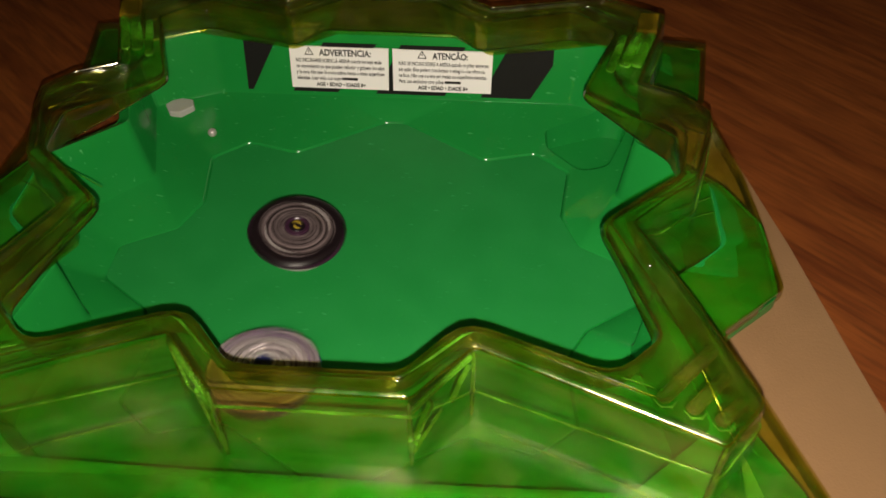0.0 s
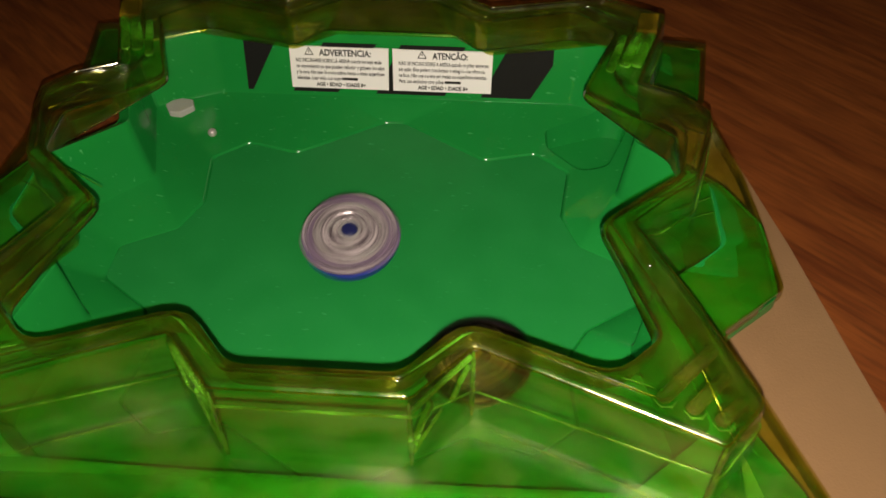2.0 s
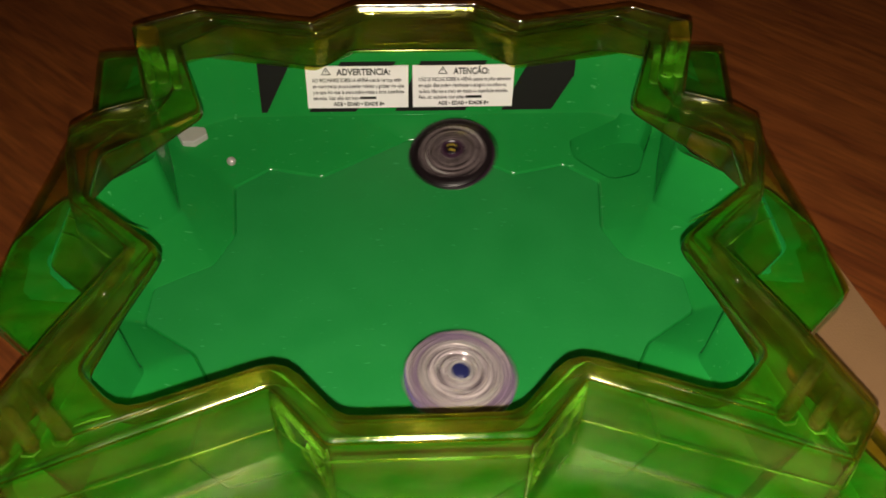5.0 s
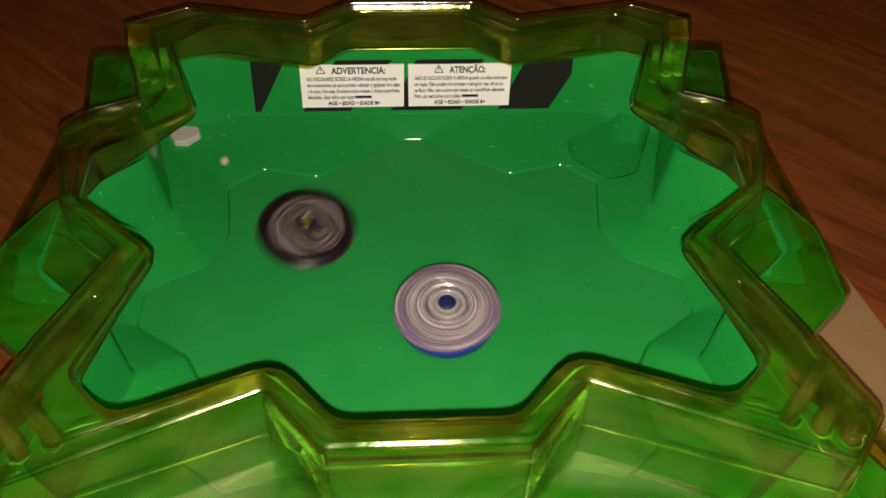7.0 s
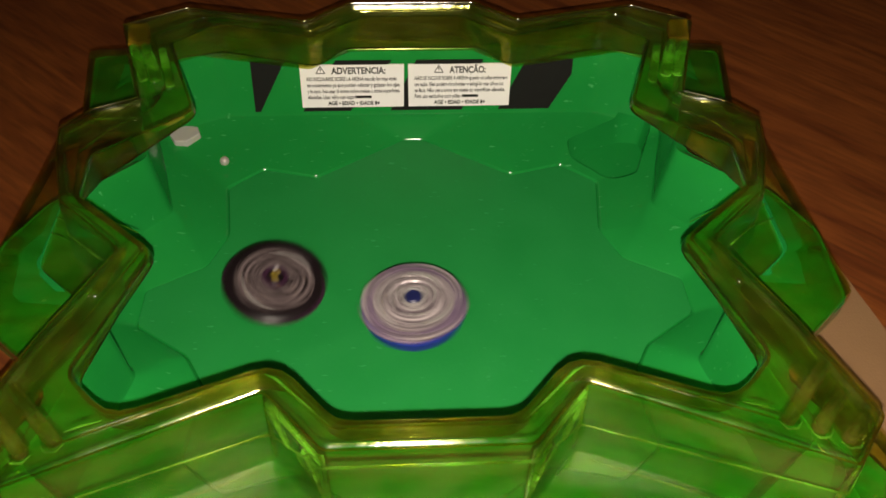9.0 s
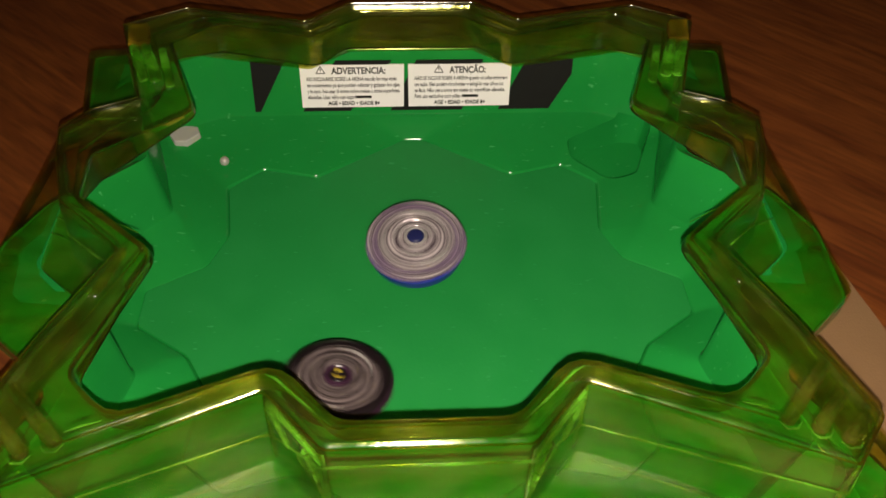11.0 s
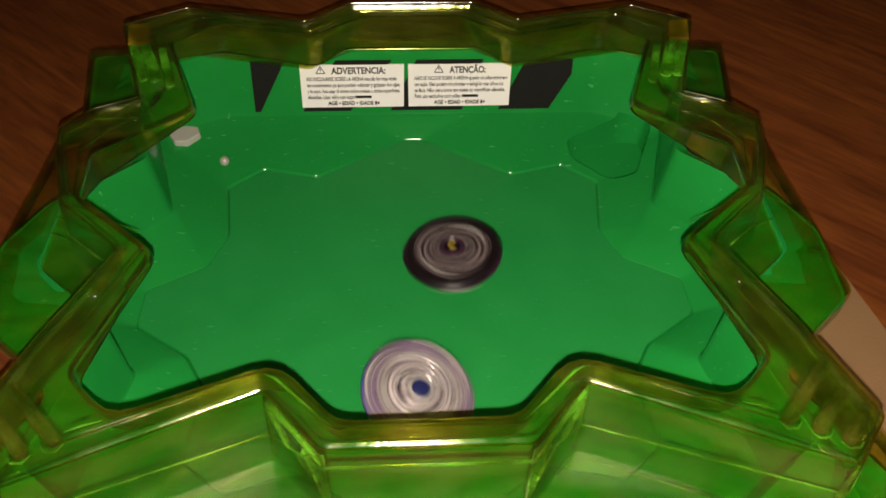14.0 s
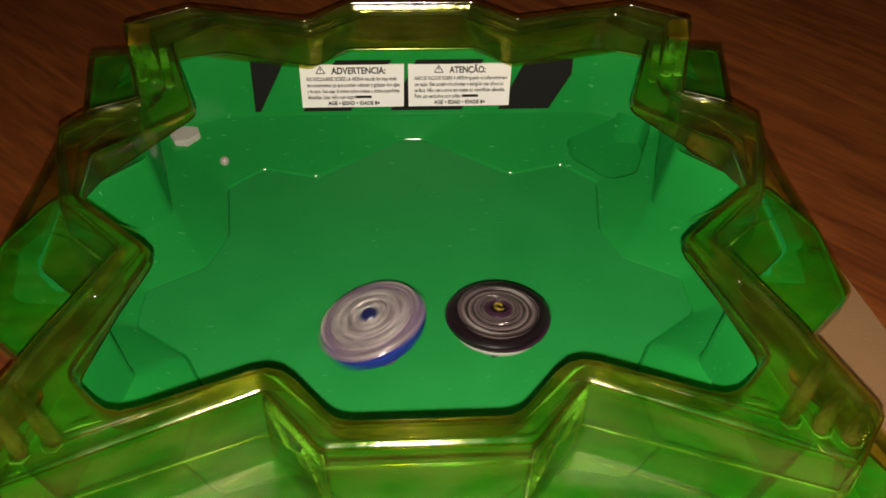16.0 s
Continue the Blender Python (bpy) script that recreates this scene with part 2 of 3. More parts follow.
def lerp2(p, q, s):
    return [(a[0] + (b[0] - a[0]) * s, a[1] + (b[1] - a[1]) * s) for a, b in zip(p, q)]


def lathe(bm, profile, steps=48, lobes=None):
    """Turns (radius, z) rows round the z axis; lobes(angle, radius) may change the radius."""
    rings = []
    for r, z in profile:
        rings.append([((lobes(2 * math.pi * k / steps, r) if lobes else r) * math.cos(2 * math.pi * k / steps),
                       (lobes(2 * math.pi * k / steps, r) if lobes else r) * math.sin(2 * math.pi * k / steps), z) for k in range(steps)])
    loft(bm, rings, cap_first=True, cap_last=True)


def box(bm, x0, x1, y0, y1, z0, z1):
    m = Matrix.Translation(((x0 + x1) / 2, (y0 + y1) / 2, (z0 + z1) / 2)) @ Matrix.Diagonal((x1 - x0, y1 - y0, z1 - z0, 1))
    return bmesh.ops.create_cube(bm, size=1, matrix=m)["verts"]


# ---- plan: right half of each outline, front to back ----
GROUND = -14
INNER = [(36.5, -91.5), (62.5, -62), (127.8, -86.2), (148, -66), (136, -32.5), (124, 1), (146, 20), (168, 39),
         (168.6, 69), (144.5, 87), (120.5, 105), (132, 136.5), (143.6, 168), (119, 188.5), (59, 172), (31, 194.6)]
OUTER = [(42, -105), (67.5, -77), (169, -119), (187, -97), (167, -48), (142, 3), (158, 19), (177, 36),
         (188, 72), (191, 92), (177, 107), (154, 117), (176, 188), (140, 206), (66, 190), (40, 210)]
LOWER = [(52, -136), (100, -138), (205, -136), (222, -121), (192, -57), (188, -34), (224, -1), (221, 48),
         (217, 86), (199, 100), (182, 112), (162, 122), (204, 152), (214, 218), (76, 229), (47, 246)]
CREASE = [(8, -100), (65, -66), (101, -75), (124, -57), (118.5, -14), (131, 8), (147, 19), (163, 30),
          (162.5, 57), (146, 66), (129, 75), (118.5, 100), (124, 143), (101, 161), (65.6, 152), (8, 189)]
FOOT = [(42, -109), (72, -109), (138, -107), (170, -80), (161, -42), (152, -10), (172, 10), (190, 30),
        (190, 70), (172, 90), (152, 110), (163, 148), (174, 184), (128, 204), (70, 204), (35, 204)]
TOP = [(43, -113), (73, -113), (141, -112), (176, -86), (164, -44), (156, -9), (177, 9), (196, 25),
       (196, 75), (177, 91), (156, 109), (168, 150), (181, 192), (131, 215), (72, 215), (36, 215)]
EDGE = [(50, -134), (100, -136), (203, -134), (219, -116), (176, -48), (189, -33), (222, -5), (223, 45),
        (206, 76), (184, 94), (164, 112), (178, 148), (201, 152), (211, 214), (76, 221), (46, 238)]
FLANGE = [45, 47, 51, 57, 65, 62, 57.6, 57.6, 57.6, 80, 78, 70] + [57.6] * 4  # height of the cover's flange, station by station
RIM = [45, 45, 46, 50, 54] + [57.6] * 11  # height of the bowl's rim
STEP = [86, 67, 77, 78, 86, 86, 74, 74, 74, 88, 87, 80] + [74] * 4  # height of the step in the cover's outer wall
ROUND = [7, 12, 11, 6, 1, 8, 1, 1.5, 4, 1, 6, 1, 4, 5, 6, 5]
ROUND += ROUND[::-1]

POCKET = [(106, 181), (107, 165), (132, 141), (150, 142), (168, 186), (166, 197), (149, 199), (118, 186)]  # outline of the hollow in the ledge

# ---- setting ----
def slab(name, x0, x1, y0, y1, z0, z1, mat, label, category):
    bm = bmesh.new()
    box(bm, x0, x1, y0, y1, z0, z1)
    return tagged(part(name, bm, mat, smooth=False), label, category, kind="structure")


PAINT = mottled("cream_wall_paint", (0.50, 0.44, 0.36), (0.56, 0.50, 0.42), 0.7, 6, 5, 0.1)
slab("floor", -2600, 2600, -2600, 2600, GROUND - 40, GROUND, WOOD, "red-brown wooden floor with a long wavy grain", "floor")
slab("ceiling", -2600, 2600, -2600, 2600, 2700, 2760, PAINT, "plain cream ceiling in the dark", "ceiling")
slab("wall_north", -2600, 2600, 2600, 2720, GROUND - 40, 2760, PAINT, "plain cream wall in the dark", "wall")
slab("wall_south", -2600, 2600, -2720, -2600, GROUND - 40, 2760, PAINT, "plain cream wall in the dark", "wall")
slab("wall_east", 2600, 2720, -2720, 2720, GROUND - 40, 2760, PAINT, "plain cream wall in the dark", "wall")
slab("wall_west", -2720, -2600, -2720, 2720, GROUND - 40, 2760, PAINT, "plain cream wall in the dark", "wall")


def outline_prism(bm, points, z0, z1, taper=1.0):
    """A solid from an outline of (x, y) rows; taper scales its lower end."""
    cx, cy = sum(p[0] for p in points) / len(points), sum(p[1] for p in points) / len(points)
    low = [(cx + (x - cx) * taper, cy + (y - cy) * taper, z0) for x, y in points]
    loft(bm, [low, [(x, y, z1) for x, y in points]], True, True)


# sheet of card that lies half under the arena
bm = bmesh.new()
outline_prism(bm, [(60, 262), (232, 222), (246, 170), (266, 94), (285, 7), (294, -32), (330, -190), (348, -300), (90, -300)], GROUND, GROUND + 1.6)
tagged(part("card_sheet", bm, BOARD, smooth=False), "plain brown card sheet lying under the arena", "cardboard")


def settled(ob, tool):
    """Cuts tool out of ob for good and removes it."""
    cut = ob.modifiers.new("cut", "BOOLEAN")
    cut.object, cut.operation, cut.solver = tool, "DIFFERENCE", "EXACT"
    me = bpy.data.meshes.new_from_object(ob.evaluated_get(bpy.context.evaluated_depsgraph_get()))
    ob.modifiers.clear()
    ob.data = me
    bpy.data.objects.remove(tool)
    me.set_sharp_from_angle(angle=radians(38))
    return ob


def wall_point(x, z, proud=0.0):
    """A point on the sloping back wall."""
    return (x, 204 + 0.232 * (z - 12) - proud, z)


def wall_plate(bm, points, thick, lift=0.0):
    back = [wall_point(x, z, lift - 0.5) for x, z in points]
    front = [wall_point(x, z, lift + thick) for x, z in points]
    loft(bm, [back, front], True, True)


def lettering(text, x, z, size, parent, name, centre=False, lift=1.25, width=None, mat=None, bold=0.016):
    """Letters in the built-in font, laid on the sloping back wall, with their base line at x, z."""
    cu = bpy.data.curves.new(name, "FONT")
    cu.body, cu.size, cu.extrude, cu.offset = text, size, 0.08, bold * size
    cu.align_x = "CENTER" if centre else "LEFT"
    ob = new(name, cu)
    me = bpy.data.meshes.new_from_object(ob.evaluated_get(bpy.context.evaluated_depsgraph_get()))
    bpy.data.objects.remove(ob)
    bm = bmesh.new()
    bm.from_mesh(me)
    if width:
        wide = max(v.co.x for v in bm.verts) - min(v.co.x for v in bm.verts)
        bmesh.ops.scale(bm, vec=(width / wide, 1, 1), verts=bm.verts)
    for v in bm.verts:
        v.co = Vector(wall_point(x + v.co.x, z + v.co.y * 0.97, lift + v.co.z))
    return part(name, bm, mat or INK, parent, smooth=False)


def bar(x0, x1, z0, z1, parent, name="print_bar", lift=1.15, mat=None):
    bm = bmesh.new()
    wall_plate(bm, [(x0, z0), (x1, z0), (x1, z1), (x0, z1)], 0.2, lift)
    return part(name, bm, mat or INK, parent, smooth=False)


def warning_sticker(x0, title, title_x, lines, base):
    """A white warning sticker, 70 by 30, with its words."""
    bm = bmesh.new()
    wall_plate(bm, [(x0, 17.3), (x0 + 70.5, 17.3), (x0 + 71, 47.6), (x0, 47.6)], 0.7, 0.5)
    st = part("warning_sticker", bm, PAPER, base, "white warning sticker with black print", smooth=False)
    lettering(title, x0 + title_x, 41.6, 6.6, st, "title", width=37 if len(title) > 9 else 25, bold=0.026)
    z = 36.6
    for text, wide, dash in lines:
        lettering(text, x0 + 4.2, z, 3.9, st, "small_print", width=wide)
        if dash:
            bar(x0 + 4.2 + wide + 1, x0 + 4.2 + wide + 12.5, z + 0.3, z + 2.1, st)
        z -= 4.35
    lettering("AGE \u2022 EDAD \u2022 IDADE 8+", x0 + 18, 19.0, 3.9, st, "age_line", width=36, bold=0.035)
    bm = bmesh.new()
    cx = x0 + title_x - 7.5
    for a, b in (((cx - 3, 42), (cx, 47)), ((cx, 47), (cx + 3, 42)), ((cx + 3, 42), (cx - 3, 42))):
        d = Vector((b[0] - a[0], b[1] - a[1])).normalized()
        q = Vector((-d.y, d.x)) * 0.28
        wall_plate(bm, [(a[0] - q.x, a[1] - q.y), (b[0] - q.x, b[1] - q.y), (b[0] + q.x, b[1] + q.y), (a[0] + q.x, a[1] + q.y)], 0.2, 1.15)
    wall_plate(bm, [(cx - 0.25, 43.4), (cx + 0.25, 43.4), (cx + 0.35, 45.4), (cx - 0.35, 45.4)], 0.2, 1.15)
    part("warning_triangle", bm, INK, st, smooth=False)
    return st


def ridge(bm, a, b, r, z, high=1.0):
    """A half-round rib from a to b on a face at height z, with domed ends."""
    a, b = Vector(a), Vector(b)
    d = (b - a).normalized()
    q = Vector((-d.y, d.x))
    rings = []
    for s, k in ((-0.9, 0.35), (-0.6, 0.8), (0, 1.0), (1, 1.0), (1.6, 0.8), (1.9, 0.35)):
        c = a + d * r * s if s <= 0 else b + d * r * (s - 1)
        rings.append([(c.x + q.x * r * k * math.cos(u), c.y + q.y * r * k * math.cos(u), z + r * k * high * math.sin(u))
                      for u in [math.pi * i / 8 for i in range(9)]])
    loft(bm, rings, True, True)


def rod(name, points, z, r, mat, parent):
    """A thin round bead through points of the plan at height z."""
    bm = bmesh.new()
    rings, n = [], len(points)
    for i, (x, y) in enumerate(points):
        p, q = Vector(points[max(i - 1, 0)]), Vector(points[min(i + 1, n - 1)])
        d = (q - p).normalized()
        k = r * (0.35 if i in (0, n - 1) else 1.0)
        rings.append([(x - d.y * k * math.cos(u), y + d.x * k * math.cos(u), z + k * math.sin(u)) for u in [2 * math.pi * m / 8 for m in range(8)]])
    loft(bm, rings, True, True)
    return part(name, bm, mat, parent)


def arena():
    base = tagged(new("battle_arena"), "green plastic spinning-top arena with an amber clear cover ring", "toy arena")
    bm = bmesh.new()
    rings = []
    inside = grown(CREASE, -1.4)
    for s, z in ((0.12, -1.6), (0.5, -1.3), (0.85, -0.7)):
        rings.append(fillet(closed([(x * s, 43 + (y - 43) * s) for x, y in inside], z)))
    rings.append(fillet(closed(inside, -0.2), 3))
    calm = (8, 9, 10)
    for d, deep, soft_z in ((-0.8, -1.7, -0.8), (-0.2, -0.4, -0.4), (0.7, 0.5, 0.1)):
        rings.append(fillet(closed(grown(CREASE, d), [soft_z if i in calm else deep for i in range(len(CREASE))]), 3))
    rings.append(fillet(closed(lerp2(CREASE, FOOT, 0.5), 5.5)))
    rings.append(fillet(closed(grown(FOOT, -3), 10.0)))
    rings.append(fillet(closed(grown(FOOT, -0.8), 11.2)))
    rings.append(fillet(closed(lerp2(FOOT, TOP, 0.06), 14)))
    low = [38, 38, 39, 55]  # the wall is lower under the front of the cover
    rings.append(fillet(closed(lerp2(FOOT, TOP, 0.95), low + [56] * 12)))
    rings.append(fillet(closed(grown(TOP, 0.4), [z + 1.6 for z in low] + [57.6] * 12)))
    rings.append(fillet(closed(lerp2(TOP, EDGE, 0.04), [z + 2 for z in low] + [58.2] * 12)))
    neck, knee = lerp2(TOP, EDGE, 0.85), lerp2(TOP, EDGE, 0.93)
    neck[:4], knee[:4] = grown(OUTER, -3)[:4], grown(OUTER, 3)[:4]
    neck[:2], knee[:2] = grown(TOP, 2.5)[:2], grown(TOP, 5)[:2]
    rings.append(fillet(closed(neck, [40.6, 40.6, 42, 54] + [55] * 12)))
    rings.append(fillet(closed(knee, [41, 41, 43, 47] + [54] * 12)))
    # a channel runs round under the front corners of the cover
    rings.append(fillet(closed(lerp2(knee, EDGE, 0.3), [40, 26, 8, 20] + [53.5] * 12)))
    rings.append(fillet(closed(lerp2(knee, EDGE, 0.7), [39, 22, 6, 18] + [53.5] * 12)))
    rings.append(fillet(closed(lerp2(knee, EDGE, 0.95), [z - 3.2 for z in RIM])))
    rings.append(fillet(closed(EDGE, [z - 5 for z in RIM])))
    # the rim overhangs at the sides and the back, and reaches the ground at the front
    rings.append(fillet(closed(grown(EDGE, 0.3), [z - 11 for z in RIM])))
    rings.append(fillet(closed(grown(EDGE, 0.5)[:4] + lerp2(TOP, EDGE, 0.3)[4:], [z - 12 for z in RIM])))
    rings.append(fillet(closed(grown(EDGE, 1)[:4] + lerp2(FOOT, EDGE, 0.25)[4:], GROUND + 1.7)))
    loft(bm, rings, cap_first=True, cap_last=True)
    bowl = part("bowl", bm, GREEN, base, "green plastic bowl with a ledge and a pocket")
    bm = bmesh.new()
    outline_prism(bm, fillet([Vector(p) for p in POCKET], 5), -11.8, 15, 1.0)
    for v in bm.verts:
        if v.co.z < 0:
            v.co.x, v.co.y = 140 + (v.co.x - 140) * 0.90, 170 + (v.co.y - 170) * 0.90
    settled(bowl, part("pocket_tool", bm, GREEN))
    # the floor of the bowl is matt, the rest polished
    bowl.data.materials.append(MATT)
    for p in bowl.data.polygons:
        if -3 * U < p.center.z < 0.02 * U and p.normal.z > 0.9:
            p.material_index = 1
    be = bowl.modifiers.new("edge", "BEVEL")
    be.limit_method, be.angle_limit, be.width, be.segments = "ANGLE", radians(24), 1.1 * U, 3
    be.harden_normals = True
    # printed stripes under the stickers
    for quad in ([(-109.3, 14.1), (-105.5, 14.1), (-86, 50.2), (-109, 50.2)], [(-76, 14.1), (-43, 14.1), (-13.7, 50.2), (-51.7, 50.2)],
                 [(-15, 14.1), (35, 14.1), (49, 50.2), (3.4, 50.2)], [(61, 14.1), (96.7, 14.1), (111, 39.5), (111, 50.2), (79, 50.2)]):
        bm = bmesh.new()
        wall_plate(bm, quad, 0.3, 0.35)
        part("printed_stripe", bm, INK, base, "matt black printed stripe", smooth=False)
    warning_sticker(-76.2, "ADVERTENCIA:", 21.5, (("NO INCLINARSE SOBRE LA ARENA cuando los tops est\u00e1n", 61.5, False),
                    ("en movimiento ya que pueden rebotar y golpear los ojos", 63.5, False),
                    ("y la cara. No usar la arena sobre mesas u otras superficies", 63.5, False), ("elevadas. Usar s\u00f3lo con tops", 31.5, True)), base)
    warning_sticker(-2.4, "ATEN\u00c7\u00c3O:", 28.5, (("N\u00c3O SE INCLINE SOBRE A ARENA quando os pi\u00f5es estiverem", 64, False),
                    ("em a\u00e7\u00e3o. Eles podem ricochetear e atingi-lo nos olhos ou", 61.5, False),
                    ("na face. N\u00e3o use a arena em mesas ou superf\u00edcies elevadas.", 63, False), ("Para uso exclusivo com pi\u00f5es", 32, True)), base)

    # grey plate and steel ball on the ledge
    bm = bmesh.new()
    hexa = [(-166.2, 184.3), (-160.3, 193.1), (-147.7, 191.0), (-145.2, 183.9), (-153.1, 175.9), (-161.4, 176.1)]
    outline_prism(bm, hexa, 6, 12.6, 1.0)
    plate = part("hexagonal_plate", bm, GREY, base, "light grey hexagonal plastic plate", smooth=False)
    be = plate.modifiers.new("edge", "BEVEL")
    be.width, be.segments = 0.8 * U, 2
    bm = bmesh.new()
    bmesh.ops.create_uvsphere(bm, u_segments=24, v_segments=14, radius=3.2, matrix=Matrix.Translation((-126.3, 159.5, 8.8)))
    part("ball", bm, PEARL, base, "pearl grey ball")

    # the clear cover
    bm = bmesh.new()
    skirt = [81, 81, 82, 86, 91, 92, 92, 92, 78, 85, 92, 91, 85, 75, 75, 77]
    hem = INNER[:15] + [(43, 188)]
    arc = 5.0
    sweep = [(grown(OUTER, 1.5 - arc + arc * math.sin(a)), 97 - arc + arc * math.cos(a)) for a in [radians(k) for k in (0, 22, 45, 68, 90)]]
    flat = grown(OUTER, 1.5 - arc)
    rows = [(grown(INNER, 0.7), 95.6), (grown(INNER, 1.0), 96.5), (grown(INNER, 2.6), 96.95), (lerp2(INNER, flat, 0.42), 97.0),
            (lerp2(INNER, flat, 0.50), 95.4), (lerp2(INNER, flat, 0.90), 95.2)] + sweep + [
            (grown(OUTER, 2.2), [z + 4 for z in STEP]), (grown(OUTER, 2.6), STEP),
            (grown(OUTER, 4.4), [z + 3 for z in FLANGE]), (grown(OUTER, 4.8), [z + 0.5 for z in FLANGE]),
            (lerp2(grown(OUTER, 5), LOWER, 0.93), FLANGE), (lerp2(grown(OUTER, 5), LOWER, 1.01), [z - 1.2 for z in FLANGE]),
            (lerp2(grown(OUTER, 5), LOWER, 1.02), [z - 8 for z in FLANGE])]
    crisp = [min(r, 2.5) for r in ROUND]
    rings = [fillet(closed(o, z), ROUND if k < 4 else crisp) for k, (o, z) in enumerate(rows)]
    loft(bm, rings)
    cover = part("cover_ring", bm, AMBER, base, "amber clear plastic cover ring")
    bm = bmesh.new()
    loft(bm, [fillet(closed(hem, skirt), ROUND), fillet(closed(INNER, 93.5), ROUND), fillet(closed(grown(INNER, 0.65), 95.5), ROUND),
              fillet(closed(grown(INNER, 2.4), 95.4), ROUND), fillet(closed(grown(INNER, 2.0), 92), ROUND), fillet(closed(grown(hem, 1.7), skirt), ROUND)], wrap=True)
    part("inner_lip", bm, THICK, cover, "thicker amber lip round the opening")
    # beads along the steps of the cover; GLINT paints the caught light green
    for o, z, r, mat in ((grown(OUTER, 3.0), STEP, 0.5, GLINT), (lerp2(INNER, flat, 0.46), 96.4, 0.5, THICK),
                         (grown(OUTER, 0.2), 96.0, 0.5, THICK)):
        bm = bmesh.new()
        rings = [fillet(closed(grown(o, r * math.cos(u)), [h + r * math.sin(u) for h in (z if isinstance(z, list) else [z] * len(o))]), crisp) for u in [2 * math.pi * k / 6 for k in range(6)]]
        loft(bm, rings, wrap=True)
        part("moulded_bead", bm, mat, cover)
    # upright corner edges at the front, their lit gleam put in as green colour
    for side in (1, -1):
        for (x, y), z0 in (((OUTER[1][0], OUTER[1][1] - 1.5), 47), ((OUTER[0][0], OUTER[0][1] - 1.5), 47), ((OUTER[2][0], OUTER[2][1]), 48)):
            bm = bmesh.new()
            loft(bm, [[(side * x + q * math.cos(u), y - (94 - z) * 0.04 + q * math.sin(u), z) for u in [2 * math.pi * k / 8 for k in range(8)]]
                      for z, q in ((94, 0.5), (86, 1.1), (60, 1.3), (z0, 0.9))], True, True)
            part("corner_edge_glint", bm, GLINT, cover)
        # fold where the front wall meets the flange, its bright line painted green
        rod("fold_glint", [(side * 74, -86), (side * 120, -104), (side * 168, -124)], 44.5, 0.6, GLINT, cover)
        # added slanting ridges between the two inner corners imitate light bent in the plastic
        a, b = (OUTER[1][0], OUTER[1][1] - 2.0), (OUTER[0][0], OUTER[0][1] - 2.0)
        for s0, z0, s1, z1, q in ((0.04, 93, 0.98, 88, 1.5), (0.08, 88, 0.35, 72, 1.5), (0.66, 84, 0.95, 64, 1.9), (0.50, 72, 0.98, 56, 1.0)):
            bm = bmesh.new()
            ends = []
            for s, z in ((s0, z0), ((s0 + s1) / 2, (z0 + z1) / 2 + 0.8), (s1, z1)):
                x, y = a[0] + (b[0] - a[0]) * s, a[1] + (b[1] - a[1]) * s - (94 - z) * 0.05
                ends.append([(side * (x + 0.7 * q * math.cos(u)), y - 0.7 * q * math.cos(u), z + q * math.sin(u)) for u in [2 * math.pi * k / 6 for k in range(6)]])
            loft(bm, ends, True, True)
            part("corner_glint", bm, GLINT, cover)
    # front centre bead, its bright line put into the colour
    bm = bmesh.new()
    loft(bm, [[(x, OUTER[0][1] - 2.6 + 0.5 * math.cos(u), 86.2 + 0.5 * math.sin(u)) for u in [2 * math.pi * k / 6 for k in range(6)]] for x in (-41, 0, 41)], True, True)
    part("moulded_bead", bm, GLINT, cover)
    s = cover.modifiers.new("thick", "SOLIDIFY")
    s.thickness, s.offset = 1.6 * U, -1
    for side in (1, -1):
        for a, b in (((168, -74.5), (146, -98.5)), ((171, -88), (157.5, -103)), ((176.5, -100), (168, -108))):
            bm = bmesh.new()
            ridge(bm, (a[0] * side, a[1]), (b[0] * side, b[1]), 3.2, 97.2, 1.2)
            part("grip_rib", bm, RIB, cover)
            # rounded gleam at the end of each rib, painted as a green bead
            rod("rib_glint", [(side * (b[0] + 5.0), b[1] - 1.5), (side * (b[0] + 3.0), b[1] - 4.2), (side * (b[0] - 1.5), b[1] - 4.4), (side * (b[0] - 4.0), b[1] - 1.0)], 97.2, 0.55, GLINT, cover)
        # green light showing along the flat top beside the lip, painted as beads
        rod("edge_glint", [(side * 129.7, -89.8), (side * 137, -91.6), (side * 143.3, -94.3)], 97.2, 0.6, GLINT, cover)
        rod("edge_glint", [(side * 38.5, -95.6), (side * 50, -84.8), (side * 62.5, -72.4), (side * 67, -70)], 97.3, 0.7, GLINT, cover)
        # clip ribs and cap, the light from behind put into their colour
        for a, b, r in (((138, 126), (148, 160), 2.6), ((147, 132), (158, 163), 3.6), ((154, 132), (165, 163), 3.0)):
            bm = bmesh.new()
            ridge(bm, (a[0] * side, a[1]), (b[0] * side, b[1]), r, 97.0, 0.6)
            part("clip_rib", bm, CLIP, cover, "clear rib with painted green glow")
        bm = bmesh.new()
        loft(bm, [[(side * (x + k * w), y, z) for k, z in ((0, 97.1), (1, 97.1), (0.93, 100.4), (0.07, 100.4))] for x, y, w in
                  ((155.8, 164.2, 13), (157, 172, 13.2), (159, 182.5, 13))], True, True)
        part("clip_cap", bm, SHEEN, cover, "amber clip cap with painted sheen")
        # added lines inside the side tab, painted like green light bent there
        for a, b, w in (((194, 67), (147, 41.5), 1.2), ((192.5, 54), (164, 37.5), 1.5), ((193.5, 43), (179, 36), 0.9)):
            bm = bmesh.new()
